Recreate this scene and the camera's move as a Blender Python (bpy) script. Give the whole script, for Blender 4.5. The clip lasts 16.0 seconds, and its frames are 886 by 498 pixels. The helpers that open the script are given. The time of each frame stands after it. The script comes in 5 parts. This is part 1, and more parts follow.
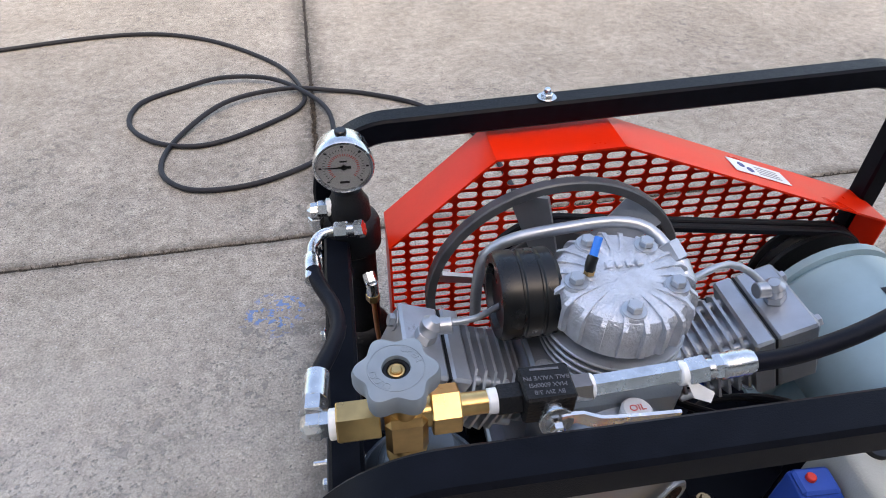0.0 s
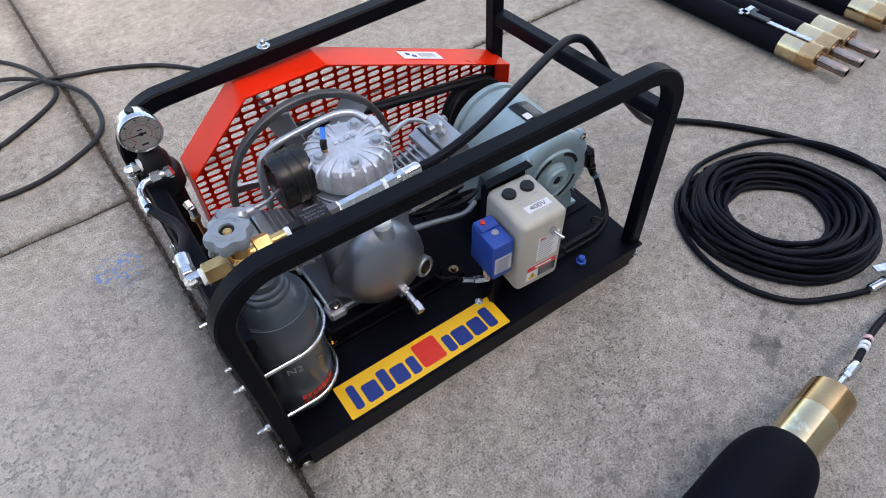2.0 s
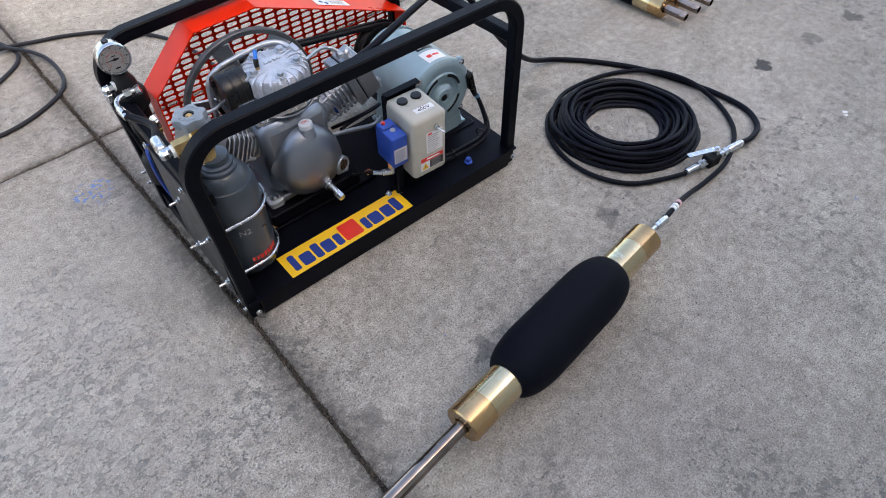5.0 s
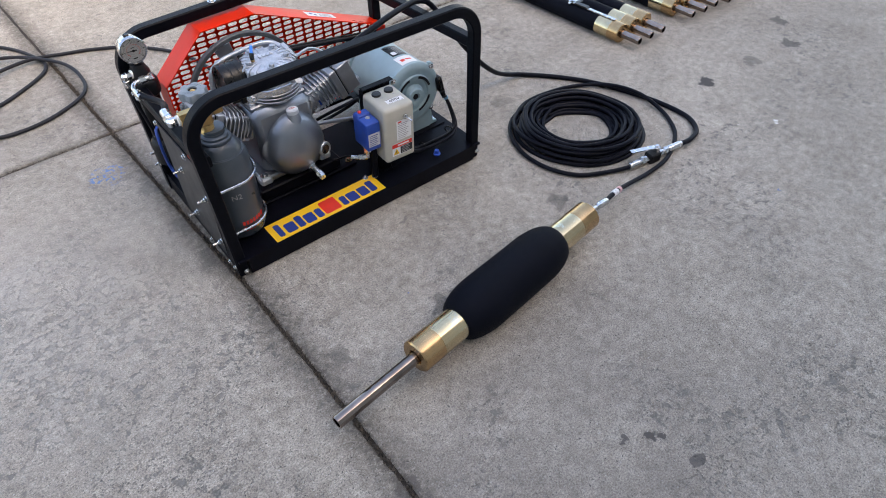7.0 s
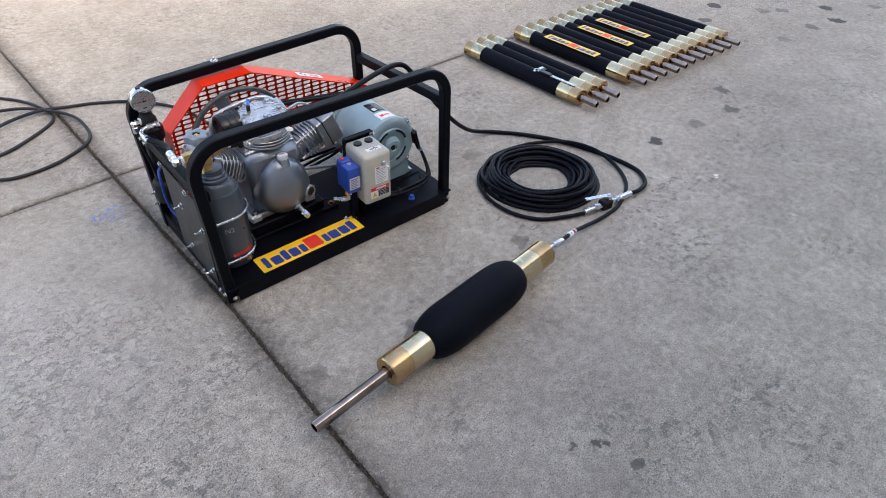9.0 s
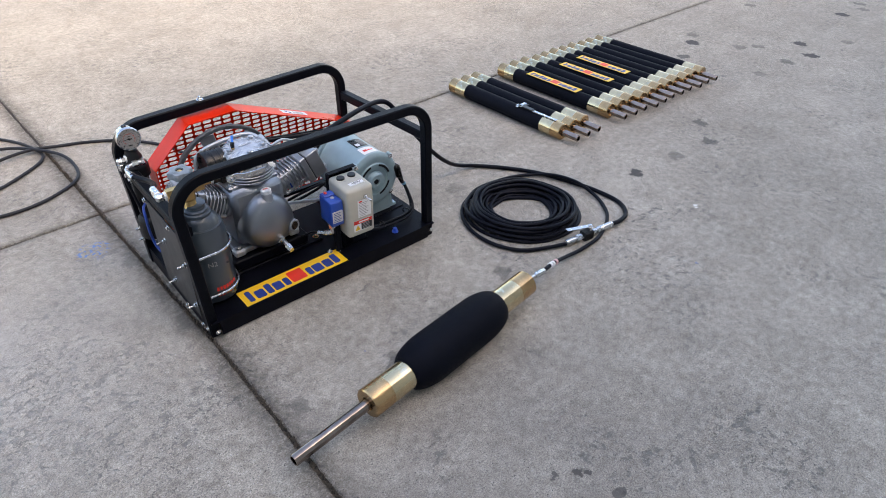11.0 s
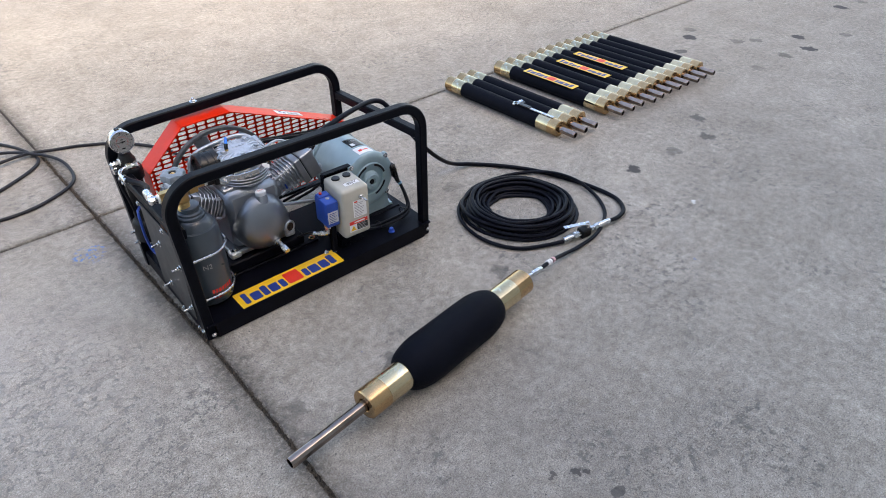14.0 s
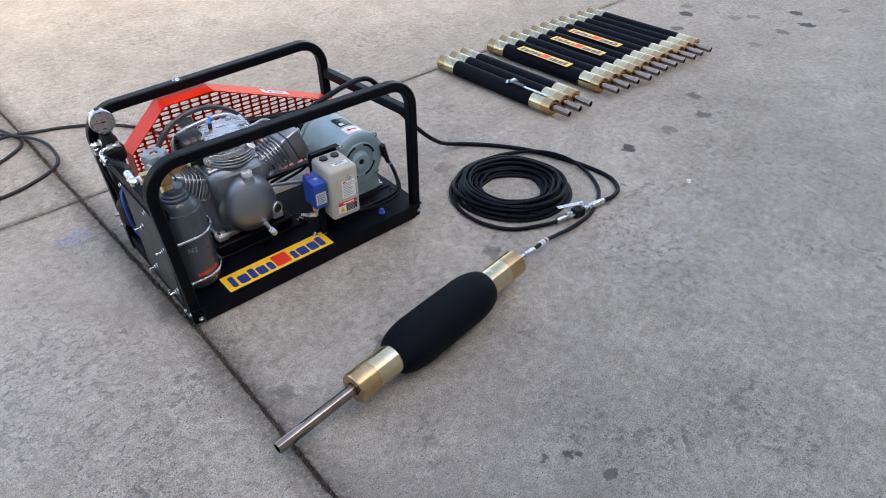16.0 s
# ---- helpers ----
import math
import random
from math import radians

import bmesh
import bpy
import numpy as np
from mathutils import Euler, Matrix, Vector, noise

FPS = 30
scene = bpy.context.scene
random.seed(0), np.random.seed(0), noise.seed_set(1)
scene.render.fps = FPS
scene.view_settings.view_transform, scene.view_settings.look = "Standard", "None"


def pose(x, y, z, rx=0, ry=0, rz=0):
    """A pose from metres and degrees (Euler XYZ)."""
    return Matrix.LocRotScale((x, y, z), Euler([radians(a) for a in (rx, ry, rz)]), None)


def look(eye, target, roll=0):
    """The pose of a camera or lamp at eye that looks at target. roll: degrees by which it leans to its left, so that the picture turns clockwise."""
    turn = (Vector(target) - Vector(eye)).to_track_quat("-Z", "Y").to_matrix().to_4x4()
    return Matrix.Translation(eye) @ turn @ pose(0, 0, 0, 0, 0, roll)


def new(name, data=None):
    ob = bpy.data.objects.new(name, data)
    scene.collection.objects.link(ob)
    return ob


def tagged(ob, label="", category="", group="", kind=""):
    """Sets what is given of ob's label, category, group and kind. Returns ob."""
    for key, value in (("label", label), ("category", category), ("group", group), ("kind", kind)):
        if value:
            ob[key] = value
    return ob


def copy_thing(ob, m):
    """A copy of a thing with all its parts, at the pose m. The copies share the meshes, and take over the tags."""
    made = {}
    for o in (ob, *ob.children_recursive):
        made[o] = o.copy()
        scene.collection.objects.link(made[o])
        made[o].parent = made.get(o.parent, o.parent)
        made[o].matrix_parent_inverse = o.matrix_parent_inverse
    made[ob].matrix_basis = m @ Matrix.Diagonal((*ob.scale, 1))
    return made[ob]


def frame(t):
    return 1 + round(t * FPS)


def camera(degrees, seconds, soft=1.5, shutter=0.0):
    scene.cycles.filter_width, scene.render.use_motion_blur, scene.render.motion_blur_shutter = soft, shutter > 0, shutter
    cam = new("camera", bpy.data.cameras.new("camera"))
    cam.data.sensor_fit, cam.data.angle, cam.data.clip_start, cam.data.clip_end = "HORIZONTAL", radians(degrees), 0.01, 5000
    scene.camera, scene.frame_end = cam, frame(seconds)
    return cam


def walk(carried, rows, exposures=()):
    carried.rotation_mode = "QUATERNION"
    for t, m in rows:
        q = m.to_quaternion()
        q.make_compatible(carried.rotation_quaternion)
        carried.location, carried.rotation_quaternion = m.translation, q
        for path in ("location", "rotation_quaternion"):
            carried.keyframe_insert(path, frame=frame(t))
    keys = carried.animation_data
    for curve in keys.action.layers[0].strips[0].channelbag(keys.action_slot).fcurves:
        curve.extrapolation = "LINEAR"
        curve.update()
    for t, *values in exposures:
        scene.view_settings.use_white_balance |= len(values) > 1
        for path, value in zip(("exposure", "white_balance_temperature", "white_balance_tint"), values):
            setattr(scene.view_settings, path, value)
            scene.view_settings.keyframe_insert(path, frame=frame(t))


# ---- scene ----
cam = camera(71.6, 16.0, soft=0.95)
PATH = [
    (0, (0.043, -0.154, 0.851), (0.293, 1.325, -0.472), 0.9),
    (0.5, (0.061, -0.249, 0.932), (0.304, 1.117, -0.508), 0.5),
    (1, (0.065, -0.338, 0.98), (0.396, 0.942, -0.52), 0.7),
    (1.5, (0.046, -0.422, 1.035), (0.58, 0.77, -0.48), 0.2),
    (2, (-0.012, -0.489, 1.077), (0.71, 0.598, -0.439), -1.7),
    (2.5, (-0.046, -0.548, 1.103), (0.755, 0.466, -0.424), -0.9),
    (3, (-0.046, -0.62, 1.127), (0.764, 0.349, -0.424), -0.2),
    (3.5, (-0.048, -0.68, 1.155), (0.758, 0.289, -0.398), -0.4),
    (4, (-0.058, -0.752, 1.173), (0.718, 0.226, -0.389), -1.2),
    (4.5, (-0.128, -0.814, 1.18), (0.666, 0.17, -0.37), -1.0),
    (4.7, (-0.15, -0.837, 1.189), (0.659, 0.141, -0.357), -0.6),
    (6.8, (-0.278, -1.145, 1.227), (0.613, -0.089, -0.219), 0.6),
    (7, (-0.285, -1.162, 1.231), (0.608, -0.095, -0.206), 0.6),
    (7.5, (-0.343, -1.199, 1.246), (0.559, -0.1, -0.16), 0.4),
    (8, (-0.407, -1.239, 1.257), (0.537, -0.125, -0.109), 1.1),
    (8.5, (-0.409, -1.28, 1.288), (0.576, -0.156, -0.039), 2.0),
    (9, (-0.384, -1.328, 1.3), (0.64, -0.192, 0.011), 2.6),
    (9.2, (-0.377, -1.356, 1.297), (0.659, -0.201, 0.035), 2.2),
    (11.5, (-0.366, -1.375, 1.307), (0.719, -0.19, 0.116), 2.1),
    (12, (-0.358, -1.378, 1.306), (0.729, -0.187, 0.123), 1.9),
    (12.5, (-0.35, -1.378, 1.302), (0.736, -0.187, 0.118), 1.7),
    (13, (-0.349, -1.375, 1.3), (0.733, -0.184, 0.112), 1.5),
    (13.5, (-0.351, -1.374, 1.299), (0.729, -0.187, 0.106), 1.4),
    (14, (-0.352, -1.376, 1.303), (0.724, -0.194, 0.1), 1.3),
    (14.5, (-0.346, -1.371, 1.296), (0.728, -0.196, 0.085), 1.3),
    (15, (-0.34, -1.365, 1.287), (0.731, -0.2, 0.064), 1.2),
    (15.5, (-0.336, -1.361, 1.286), (0.732, -0.205, 0.051), 1.3),
    (16, (-0.322, -1.37, 1.28), (0.739, -0.222, 0.032), 1.2),
]
EXPOSURES = [(0, 2.04, 7550, 13), (2.5, 2.08, 7550, 12), (8, 2.07, 7600, 12.5), (16, 2.08, 7500, 11.5)]
walk(cam, [(t, look(eye, target, roll)) for t, eye, target, roll in PATH], EXPOSURES)

# ---------- world and light ----------
world = bpy.data.worlds.new("world")
scene.world = world
world.use_nodes = True
wn = world.node_tree.nodes
sky = wn.new("ShaderNodeTexSky")
sky.sky_type = "NISHITA"
sky.sun_disc = False
sky.sun_elevation = radians(48)
sky.sun_rotation = radians(172)
sky.dust_density = 3.0
wn["Background"].inputs["Strength"].default_value = 0.15
world.node_tree.links.new(sky.outputs[0], wn["Background"].inputs["Color"])
sun = new("sun", bpy.data.lights.new("sun", "SUN"))
sun.data.energy, sun.data.angle, sun.data.color = 0.78, radians(9), (1.0, 0.93, 0.84)
sun.matrix_world = look((0.6, -6, 7.0), (0, 0, 0))


# ---------- materials ----------
def mat(name, color, rough=0.5, metal=0.0, var=0.15, scale=30.0, bump=0.0, bscale=200.0, spec=0.5, coat=0.0, wear=None, wear_amt=0.0, island=0.0):
    m = bpy.data.materials.new(name)
    m.use_nodes = True
    nt = m.node_tree
    n, l = nt.nodes, nt.links
    p = n["Principled BSDF"]
    p.inputs["Roughness"].default_value = rough
    p.inputs["Metallic"].default_value = metal
    p.inputs["Specular IOR Level"].default_value = spec
    p.inputs["Coat Weight"].default_value = coat
    tc = n.new("ShaderNodeTexCoord")
    nz = n.new("ShaderNodeTexNoise")
    nz.inputs["Scale"].default_value = scale
    nz.inputs["Detail"].default_value = 6
    l.new(tc.outputs["Object"], nz.inputs["Vector"])
    ramp = n.new("ShaderNodeValToRGB")
    a = [max(0, c * (1 - var)) for c in color] + [1]
    b = [min(1, c * (1 + var)) for c in color] + [1]
    ramp.color_ramp.elements[0].position, ramp.color_ramp.elements[1].position = 0.3, 0.7
    ramp.color_ramp.elements[0].color, ramp.color_ramp.elements[1].color = a, b
    l.new(nz.outputs["Fac"], ramp.inputs["Fac"])
    col = ramp.outputs["Color"]
    if wear:
        n2 = n.new("ShaderNodeTexNoise")
        n2.inputs["Scale"].default_value = scale * 2.7
        n2.inputs["Detail"].default_value = 8
        n2.inputs["Roughness"].default_value = 0.7
        l.new(tc.outputs["Object"], n2.inputs["Vector"])
        r2 = n.new("ShaderNodeValToRGB")
        r2.color_ramp.elements[0].position, r2.color_ramp.elements[1].position = 0.62 - wear_amt, 0.72 - wear_amt
        l.new(n2.outputs["Fac"], r2.inputs["Fac"])
        mx = n.new("ShaderNodeMix")
        mx.data_type = "RGBA"
        mx.inputs["B"].default_value = (*wear, 1)
        l.new(r2.outputs["Color"], mx.inputs["Factor"])
        l.new(col, mx.inputs["A"])
        col = mx.outputs["Result"]
    l.new(col, p.inputs["Base Color"])
    mr = n.new("ShaderNodeMapRange")
    mr.inputs["To Min"].default_value = max(0.03, rough - 0.1)
    mr.inputs["To Max"].default_value = min(1, rough + 0.12)
    l.new(nz.outputs["Fac"], mr.inputs["Value"])
    l.new(mr.outputs["Result"], p.inputs["Roughness"])
    if bump:
        n3 = n.new("ShaderNodeTexNoise")
        n3.inputs["Scale"].default_value = bscale
        n3.inputs["Detail"].default_value = 3
        l.new(tc.outputs["Object"], n3.inputs["Vector"])
        bp = n.new("ShaderNodeBump")
        bp.inputs["Strength"].default_value = bump
        bp.inputs["Distance"].default_value = 0.002
        l.new(n3.outputs["Fac"], bp.inputs["Height"])
        l.new(bp.outputs["Normal"], p.inputs["Normal"])
    return m


M_BLACK = mat("black_powder_paint", (0.0033, 0.004, 0.0068), 0.36, var=0.25, scale=60, bump=0.15, bscale=900, wear=(0.012, 0.012, 0.014), wear_amt=-0.08, spec=0.085)
M_TRAY = mat("black_tray_paint", (0.003, 0.0034, 0.0065), 0.36, var=0.3, scale=18, bump=0.1, bscale=700, wear=(0.011, 0.0105, 0.011), wear_amt=-0.06, spec=0.085)
M_PANEL = mat("dark_grey_sheet", (0.02, 0.02, 0.021), 0.4, var=0.25, scale=25, bump=0.08, bscale=500)
M_RED = mat("red_gloss_paint", (0.78, 0.022, 0.004), 0.3, var=0.1, scale=10, spec=0.14, bump=0.05, bscale=300)
M_ALU = mat("silver_painted_casting", (0.53, 0.56, 0.61), 0.4, 0.55, var=0.16, scale=60, bump=1.0, bscale=330, wear=(0.2, 0.2, 0.2), wear_amt=-0.06)
M_ALUS = mat("smooth_silver_paint", (0.40, 0.425, 0.46), 0.32, 0.7, var=0.15, scale=20, bump=0.12, bscale=250, wear=(0.2, 0.19, 0.18), wear_amt=-0.03)
M_CASE = mat("grey_silver_casting", (0.29, 0.315, 0.35), 0.34, 0.85, var=0.1, scale=9, bump=0.25, bscale=420, wear=(0.2, 0.19, 0.18), wear_amt=-0.1)
M_ZINC = mat("zinc_plated_steel", (0.62, 0.63, 0.64), 0.24, 1.0, var=0.15, scale=80)
M_STEEL = mat("bare_steel", (0.27, 0.225, 0.2), 0.09, 1.0, var=0.25, scale=30, wear=(0.2, 0.13, 0.1), wear_amt=-0.02)
M_BRASS = mat("brass", (0.56, 0.37, 0.16), 0.3, 1.0, var=0.18, scale=50)
M_GOLD = mat("yellow_zinc_sleeve", (0.62, 0.51, 0.32), 0.17, 1.0, var=0.22, scale=9, wear=(0.66, 0.62, 0.48), wear_amt=0.06)
M_GOLDB = mat("brown_gold_sleeve", (0.50, 0.33, 0.17), 0.2, 1.0, var=0.25, scale=12, wear=(0.6, 0.48, 0.28), wear_amt=0.0)
M_INKV = mat("faded_print", (0.11, 0.11, 0.12), 0.5, var=0.2, scale=80)
M_COPPER = mat("copper", (0.4, 0.17, 0.09), 0.35, 1.0, var=0.2, scale=50)
M_MOTOR = mat("blue_grey_paint", (0.27, 0.38, 0.42), 0.38, 0.15, var=0.1, scale=16, coat=0.2, bump=0.05, bscale=300)
M_BOTTLE = mat("dark_grey_enamel", (0.048, 0.064, 0.081), 0.3, var=0.15, scale=12, coat=0.3, bump=0.05, bscale=200)
M_WHEELP = mat("grey_plastic", (0.2, 0.235, 0.265), 0.5, var=0.08, scale=60)
M_BEIGE = mat("beige_plastic", (0.44, 0.425, 0.365), 0.5, var=0.07, scale=25, bump=0.2, bscale=500)
M_BLUE = mat("blue_plastic", (0.012, 0.062, 0.34), 0.42, var=0.1, scale=40)
M_BLUEL = mat("bright_blue_plastic", (0.01, 0.2, 0.75), 0.4, var=0.1, scale=60)
M_RUBBER = mat("black_rubber", (0.004, 0.0042, 0.0075), 0.5, var=0.25, scale=40, bump=0.2, bscale=500, spec=0.2)
M_HOSE = mat("hose_rubber", (0.0035, 0.004, 0.008), 0.42, var=0.3, scale=25, bump=0.15, bscale=600, wear=(0.011, 0.0105, 0.011), wear_amt=-0.05, spec=0.11)
M_CABLE = mat("grey_black_cable", (0.018, 0.018, 0.022), 0.55, var=0.25, scale=15, wear=(0.07, 0.064, 0.06), wear_amt=-0.03, spec=0.25)
M_BLADDER = mat("packer_rubber", (0.003, 0.0038, 0.0075), 0.6, var=0.2, scale=20, bump=0.35, bscale=900, spec=0.07)
M_PLASTIC = mat("black_gloss_plastic", (0.005, 0.005, 0.0055), 0.28, var=0.2, scale=30, spec=0.4)
M_MATTE = mat("matt_black_casting", (0.003, 0.003, 0.004), 0.5, var=0.3, scale=40, bump=0.5, bscale=350, spec=0.3)
M_WHITE = mat("white_label", (0.74, 0.75, 0.76), 0.45, var=0.04, scale=60)
M_DIAL = mat("dial_face", (0.52, 0.53, 0.53), 0.4, var=0.03, scale=60)
M_YEL = mat("yellow_vinyl", (0.86, 0.5, 0.02), 0.4, var=0.05, scale=20)
M_NAVY = mat("blue_ink", (0.008, 0.032, 0.21), 0.45, var=0.06, scale=80)
M_INKR = mat("red_ink", (0.7, 0.03, 0.015), 0.45, var=0.06, scale=80)
M_INKB = mat("black_ink", (0.01, 0.01, 0.01), 0.5, var=0.1, scale=80)
M_INKG = mat("grey_ink", (0.3, 0.3, 0.31), 0.5, var=0.1, scale=80)
M_TAPE = mat("white_thread_tape", (0.78, 0.78, 0.77), 0.6, var=0.05, scale=90)
M_FLY = mat("flywheel_iron", (0.095, 0.10, 0.11), 0.45, 0.4, var=0.2, scale=40, bump=0.2, bscale=300)
M_WALL = mat("rendered_wall", (0.42, 0.4, 0.37), 0.85, var=0.12, scale=1.5, bump=0.3, bscale=40)
M_CRUMB = mat("soil_crumbs", (0.075, 0.06, 0.046), 0.95, var=0.6, scale=120, bump=0.5, bscale=400)
M_DIRT = mat("joint_dirt", (0.03, 0.023, 0.017), 0.95, var=0.5, scale=25, bump=0.8, bscale=200)
M_SIGHT = mat("oil_brown_glass", (0.05, 0.032, 0.022), 0.15, var=0.4, scale=60, spec=0.6)
M_CAP = mat("blue_cap_plastic", (0.015, 0.07, 0.4), 0.45, var=0.1, scale=60)
M_GLASS = bpy.data.materials.new("clear_glass")
M_GLASS.use_nodes = True
gp = M_GLASS.node_tree.nodes["Principled BSDF"]
gp.inputs["Transmission Weight"].default_value, gp.inputs["Roughness"].default_value, gp.inputs["IOR"].default_value = 1.0, 0.0, 1.15

# spots on the floor: x, y, radius, strength
STAINS = [(0.879, -0.309, 0.035, 0.45), (0.471, -0.974, 0.018, 0.95), (0.070, -0.368, 0.033, 0.45), (-0.012, -0.80, 0.045, 0.7), (0.004, -0.72, 0.03, 0.6), (-0.002, -0.90, 0.035, 0.6), (-0.03, 0.12, 0.05, 0.5), (-0.035, 0.30, 0.045, 0.45), (-0.04, 0.52, 0.045, 0.4), (0.352, -0.394, 0.030, 0.5), (1.12, 0.19, 0.045, 0.3), (0.502, -1.067, 0.013, 0.8), (0.424, -0.93, 0.010, 0.8),
          (5.21, 0.25, 0.055, 0.95), (4.21, 0.14, 0.05, 0.95), (4.03, -0.01, 0.05, 0.95), (3.78, 0.03, 0.05, 0.6), (3.43, 0.04, 0.045, 0.35), (3.62, 0.6, 0.05, 0.95), (3.33, 0.48, 0.045, 0.75), (3.8, 0.36, 0.05, 0.45), (3.92, 0.29, 0.05, 0.5), (2.51, -0.1, 0.042, 0.65),
          (2.36, -0.24, 0.04, 0.65), (2.1, -0.22, 0.042, 0.5), (1.82, -0.2, 0.035, 0.95), (4.52, -0.05, 0.05, 0.5), (5.67, 0.29, 0.05, 0.55), (5.51, 0.2, 0.05, 0.5), (5.24, 0.87, 0.05, 0.7), (4.85, 0.81, 0.05, 0.5), (3.77, 0.68, 0.045, 0.45)]


def concrete():
    m = bpy.data.materials.new("weathered_concrete")
    m.use_nodes = True
    nt = m.node_tree
    n, l = nt.nodes, nt.links
    p = n["Principled BSDF"]
    geo = n.new("ShaderNodeNewGeometry")
    pos = geo.outputs["Position"]

    def noise_tex(scale, detail=6, rough=0.6, vec=pos):
        t = n.new("ShaderNodeTexNoise")
        t.inputs["Scale"].default_value, t.inputs["Detail"].default_value, t.inputs["Roughness"].default_value = scale, detail, rough
        l.new(vec, t.inputs["Vector"])
        return t.outputs["Fac"]

    def ramp(fac, a, b, ca=(0, 0, 0), cb=(1, 1, 1)):
        r = n.new("ShaderNodeValToRGB")
        r.color_ramp.elements[0].position, r.color_ramp.elements[1].position = a, b
        r.color_ramp.elements[0].color, r.color_ramp.elements[1].color = (*ca, 1), (*cb, 1)
        l.new(fac, r.inputs["Fac"])
        return r.outputs["Color"]

    def mix(fac, a, b, kind="MIX"):
        x = n.new("ShaderNodeMix")
        x.data_type, x.blend_type = "RGBA", kind
        for key, v in (("Factor", fac), ("A", a), ("B", b)):
            if isinstance(v, (tuple, float)):
                x.inputs[key].default_value = v if isinstance(v, float) else (*v, 1)
            else:
                l.new(v, x.inputs[key])
        return x.outputs["Result"]

    def maths(op, a, b):
        x = n.new("ShaderNodeMath")
        x.operation = op
        for i, v in enumerate((a, b)):
            if isinstance(v, (int, float)):
                x.inputs[i].default_value = v
            else:
                l.new(v, x.inputs[i])
        return x.outputs[0]

    shift = n.new("ShaderNodeVectorMath")
    shift.operation = "ADD"
    shift.inputs[1].default_value = (7.3, 2.9, 0.4)
    l.new(pos, shift.inputs[0])
    shifted = shift.outputs[0]
    big = ramp(noise_tex(0.9, 5), 0.3, 0.7, (0.337, 0.301, 0.256), (0.444, 0.401, 0.346))
    mid = ramp(noise_tex(7, 6, 0.65), 0.35, 0.68, (0.62, 0.61, 0.59), (1.0, 1.0, 1.0))
    col = mix(0.55, big, mid, "MULTIPLY")
    # sand grain
    fine = ramp(noise_tex(260, 3, 0.7), 0.35, 0.67, (0.56, 0.555, 0.55), (1.37, 1.37, 1.36))
    col = mix(1.0, col, fine, "MULTIPLY")
    grit = ramp(noise_tex(38, 7, 0.78), 0.36, 0.66, (0.68, 0.67, 0.655), (1.24, 1.24, 1.235))
    col = mix(1.0, col, grit, "MULTIPLY")
    specks = ramp(noise_tex(165, 3, 0.6), 0.615, 0.655)
    col = mix(maths("MULTIPLY", specks, 0.8), col, (0.085, 0.08, 0.075))
    pepper = ramp(noise_tex(120, 2, 0.5, shifted), 0.69, 0.715)
    col = mix(maths("MULTIPLY", pepper, 0.9), col, (0.05, 0.047, 0.045))
    chips = ramp(noise_tex(210, 2, 0.5, shifted), 0.66, 0.70)
    col = mix(maths("MULTIPLY", chips, 0.5), col, (0.62, 0.61, 0.59))
    # pits and exposed aggregate, in patches
    side = n.new("ShaderNodeSeparateXYZ")
    l.new(pos, side.inputs[0])
    worn = maths("MULTIPLY", ramp(maths("ADD", maths("MULTIPLY", side.outputs["X"], -0.6), 0.5), 0.44, 0.72), 0.12)
    worn = maths("MULTIPLY", worn, ramp(maths("ADD", maths("MULTIPLY", side.outputs["Y"], -0.5), 0.5), 0.15, 0.38))
    patch = ramp(maths("ADD", noise_tex(2.3, 4, 0.6), worn), 0.47, 0.64)
    vor = n.new("ShaderNodeTexVoronoi")
    vor.inputs["Scale"].default_value = 120
    vor.inputs["Randomness"].default_value = 1.0
    l.new(pos, vor.inputs["Vector"])
    pits = ramp(vor.outputs["Distance"], 0.12, 0.36, (1, 1, 1), (0, 0, 0))
    keep = ramp(noise_tex(34, 3), 0.47, 0.56)
    pitmask = maths("MULTIPLY", maths("MULTIPLY", pits, keep), maths("ADD", maths("MULTIPLY", patch, 0.6), 0.4))
    col = mix(maths("MULTIPLY", pitmask, 0.7), col, (0.12, 0.113, 0.107))
    rough_mask = ramp(noise_tex(70, 5, 0.72), 0.56, 0.61)
    col = mix(maths("MULTIPLY", maths("MULTIPLY", rough_mask, patch), 0.55), col, (0.16, 0.155, 0.145))
    # shallow worn hollows in clusters, thickest on the front slab beside the joint
    field = maths("ADD", noise_tex(3.1, 4, 0.6, shifted), maths("MULTIPLY", worn, 0.9))
    pock = maths("MULTIPLY", ramp(noise_tex(30, 5, 0.75, shifted), 0.55, 0.60), ramp(field, 0.525, 0.60))
    col = mix(maths("MULTIPLY", pock, 0.8), col, (0.15, 0.142, 0.13))
    pale = ramp(noise_tex(60, 2), 0.68, 0.76)
    col = mix(maths("MULTIPLY", pale, 0.35), col, (0.55, 0.54, 0.52))
    # spots
    warp = n.new("ShaderNodeTexNoise")
    warp.inputs["Scale"].default_value = 28
    warp.inputs["Detail"].default_value = 5
    l.new(pos, warp.inputs["Vector"])
    wob = maths("MULTIPLY", maths("SUBTRACT", warp.outputs["Fac"], 0.5), 0.09)

    def spot(x, y, r):
        d = n.new("ShaderNodeVectorMath")
        d.operation = "DISTANCE"
        d.inputs[1].default_value = (x, y, 0)
        l.new(pos, d.inputs[0])
        e = maths("DIVIDE", maths("ADD", d.outputs["Value"], wob), r)
        return ramp(e, 0.75 if r < 0.1 else 0.3, 1.0, (1, 1, 1), (0, 0, 0))

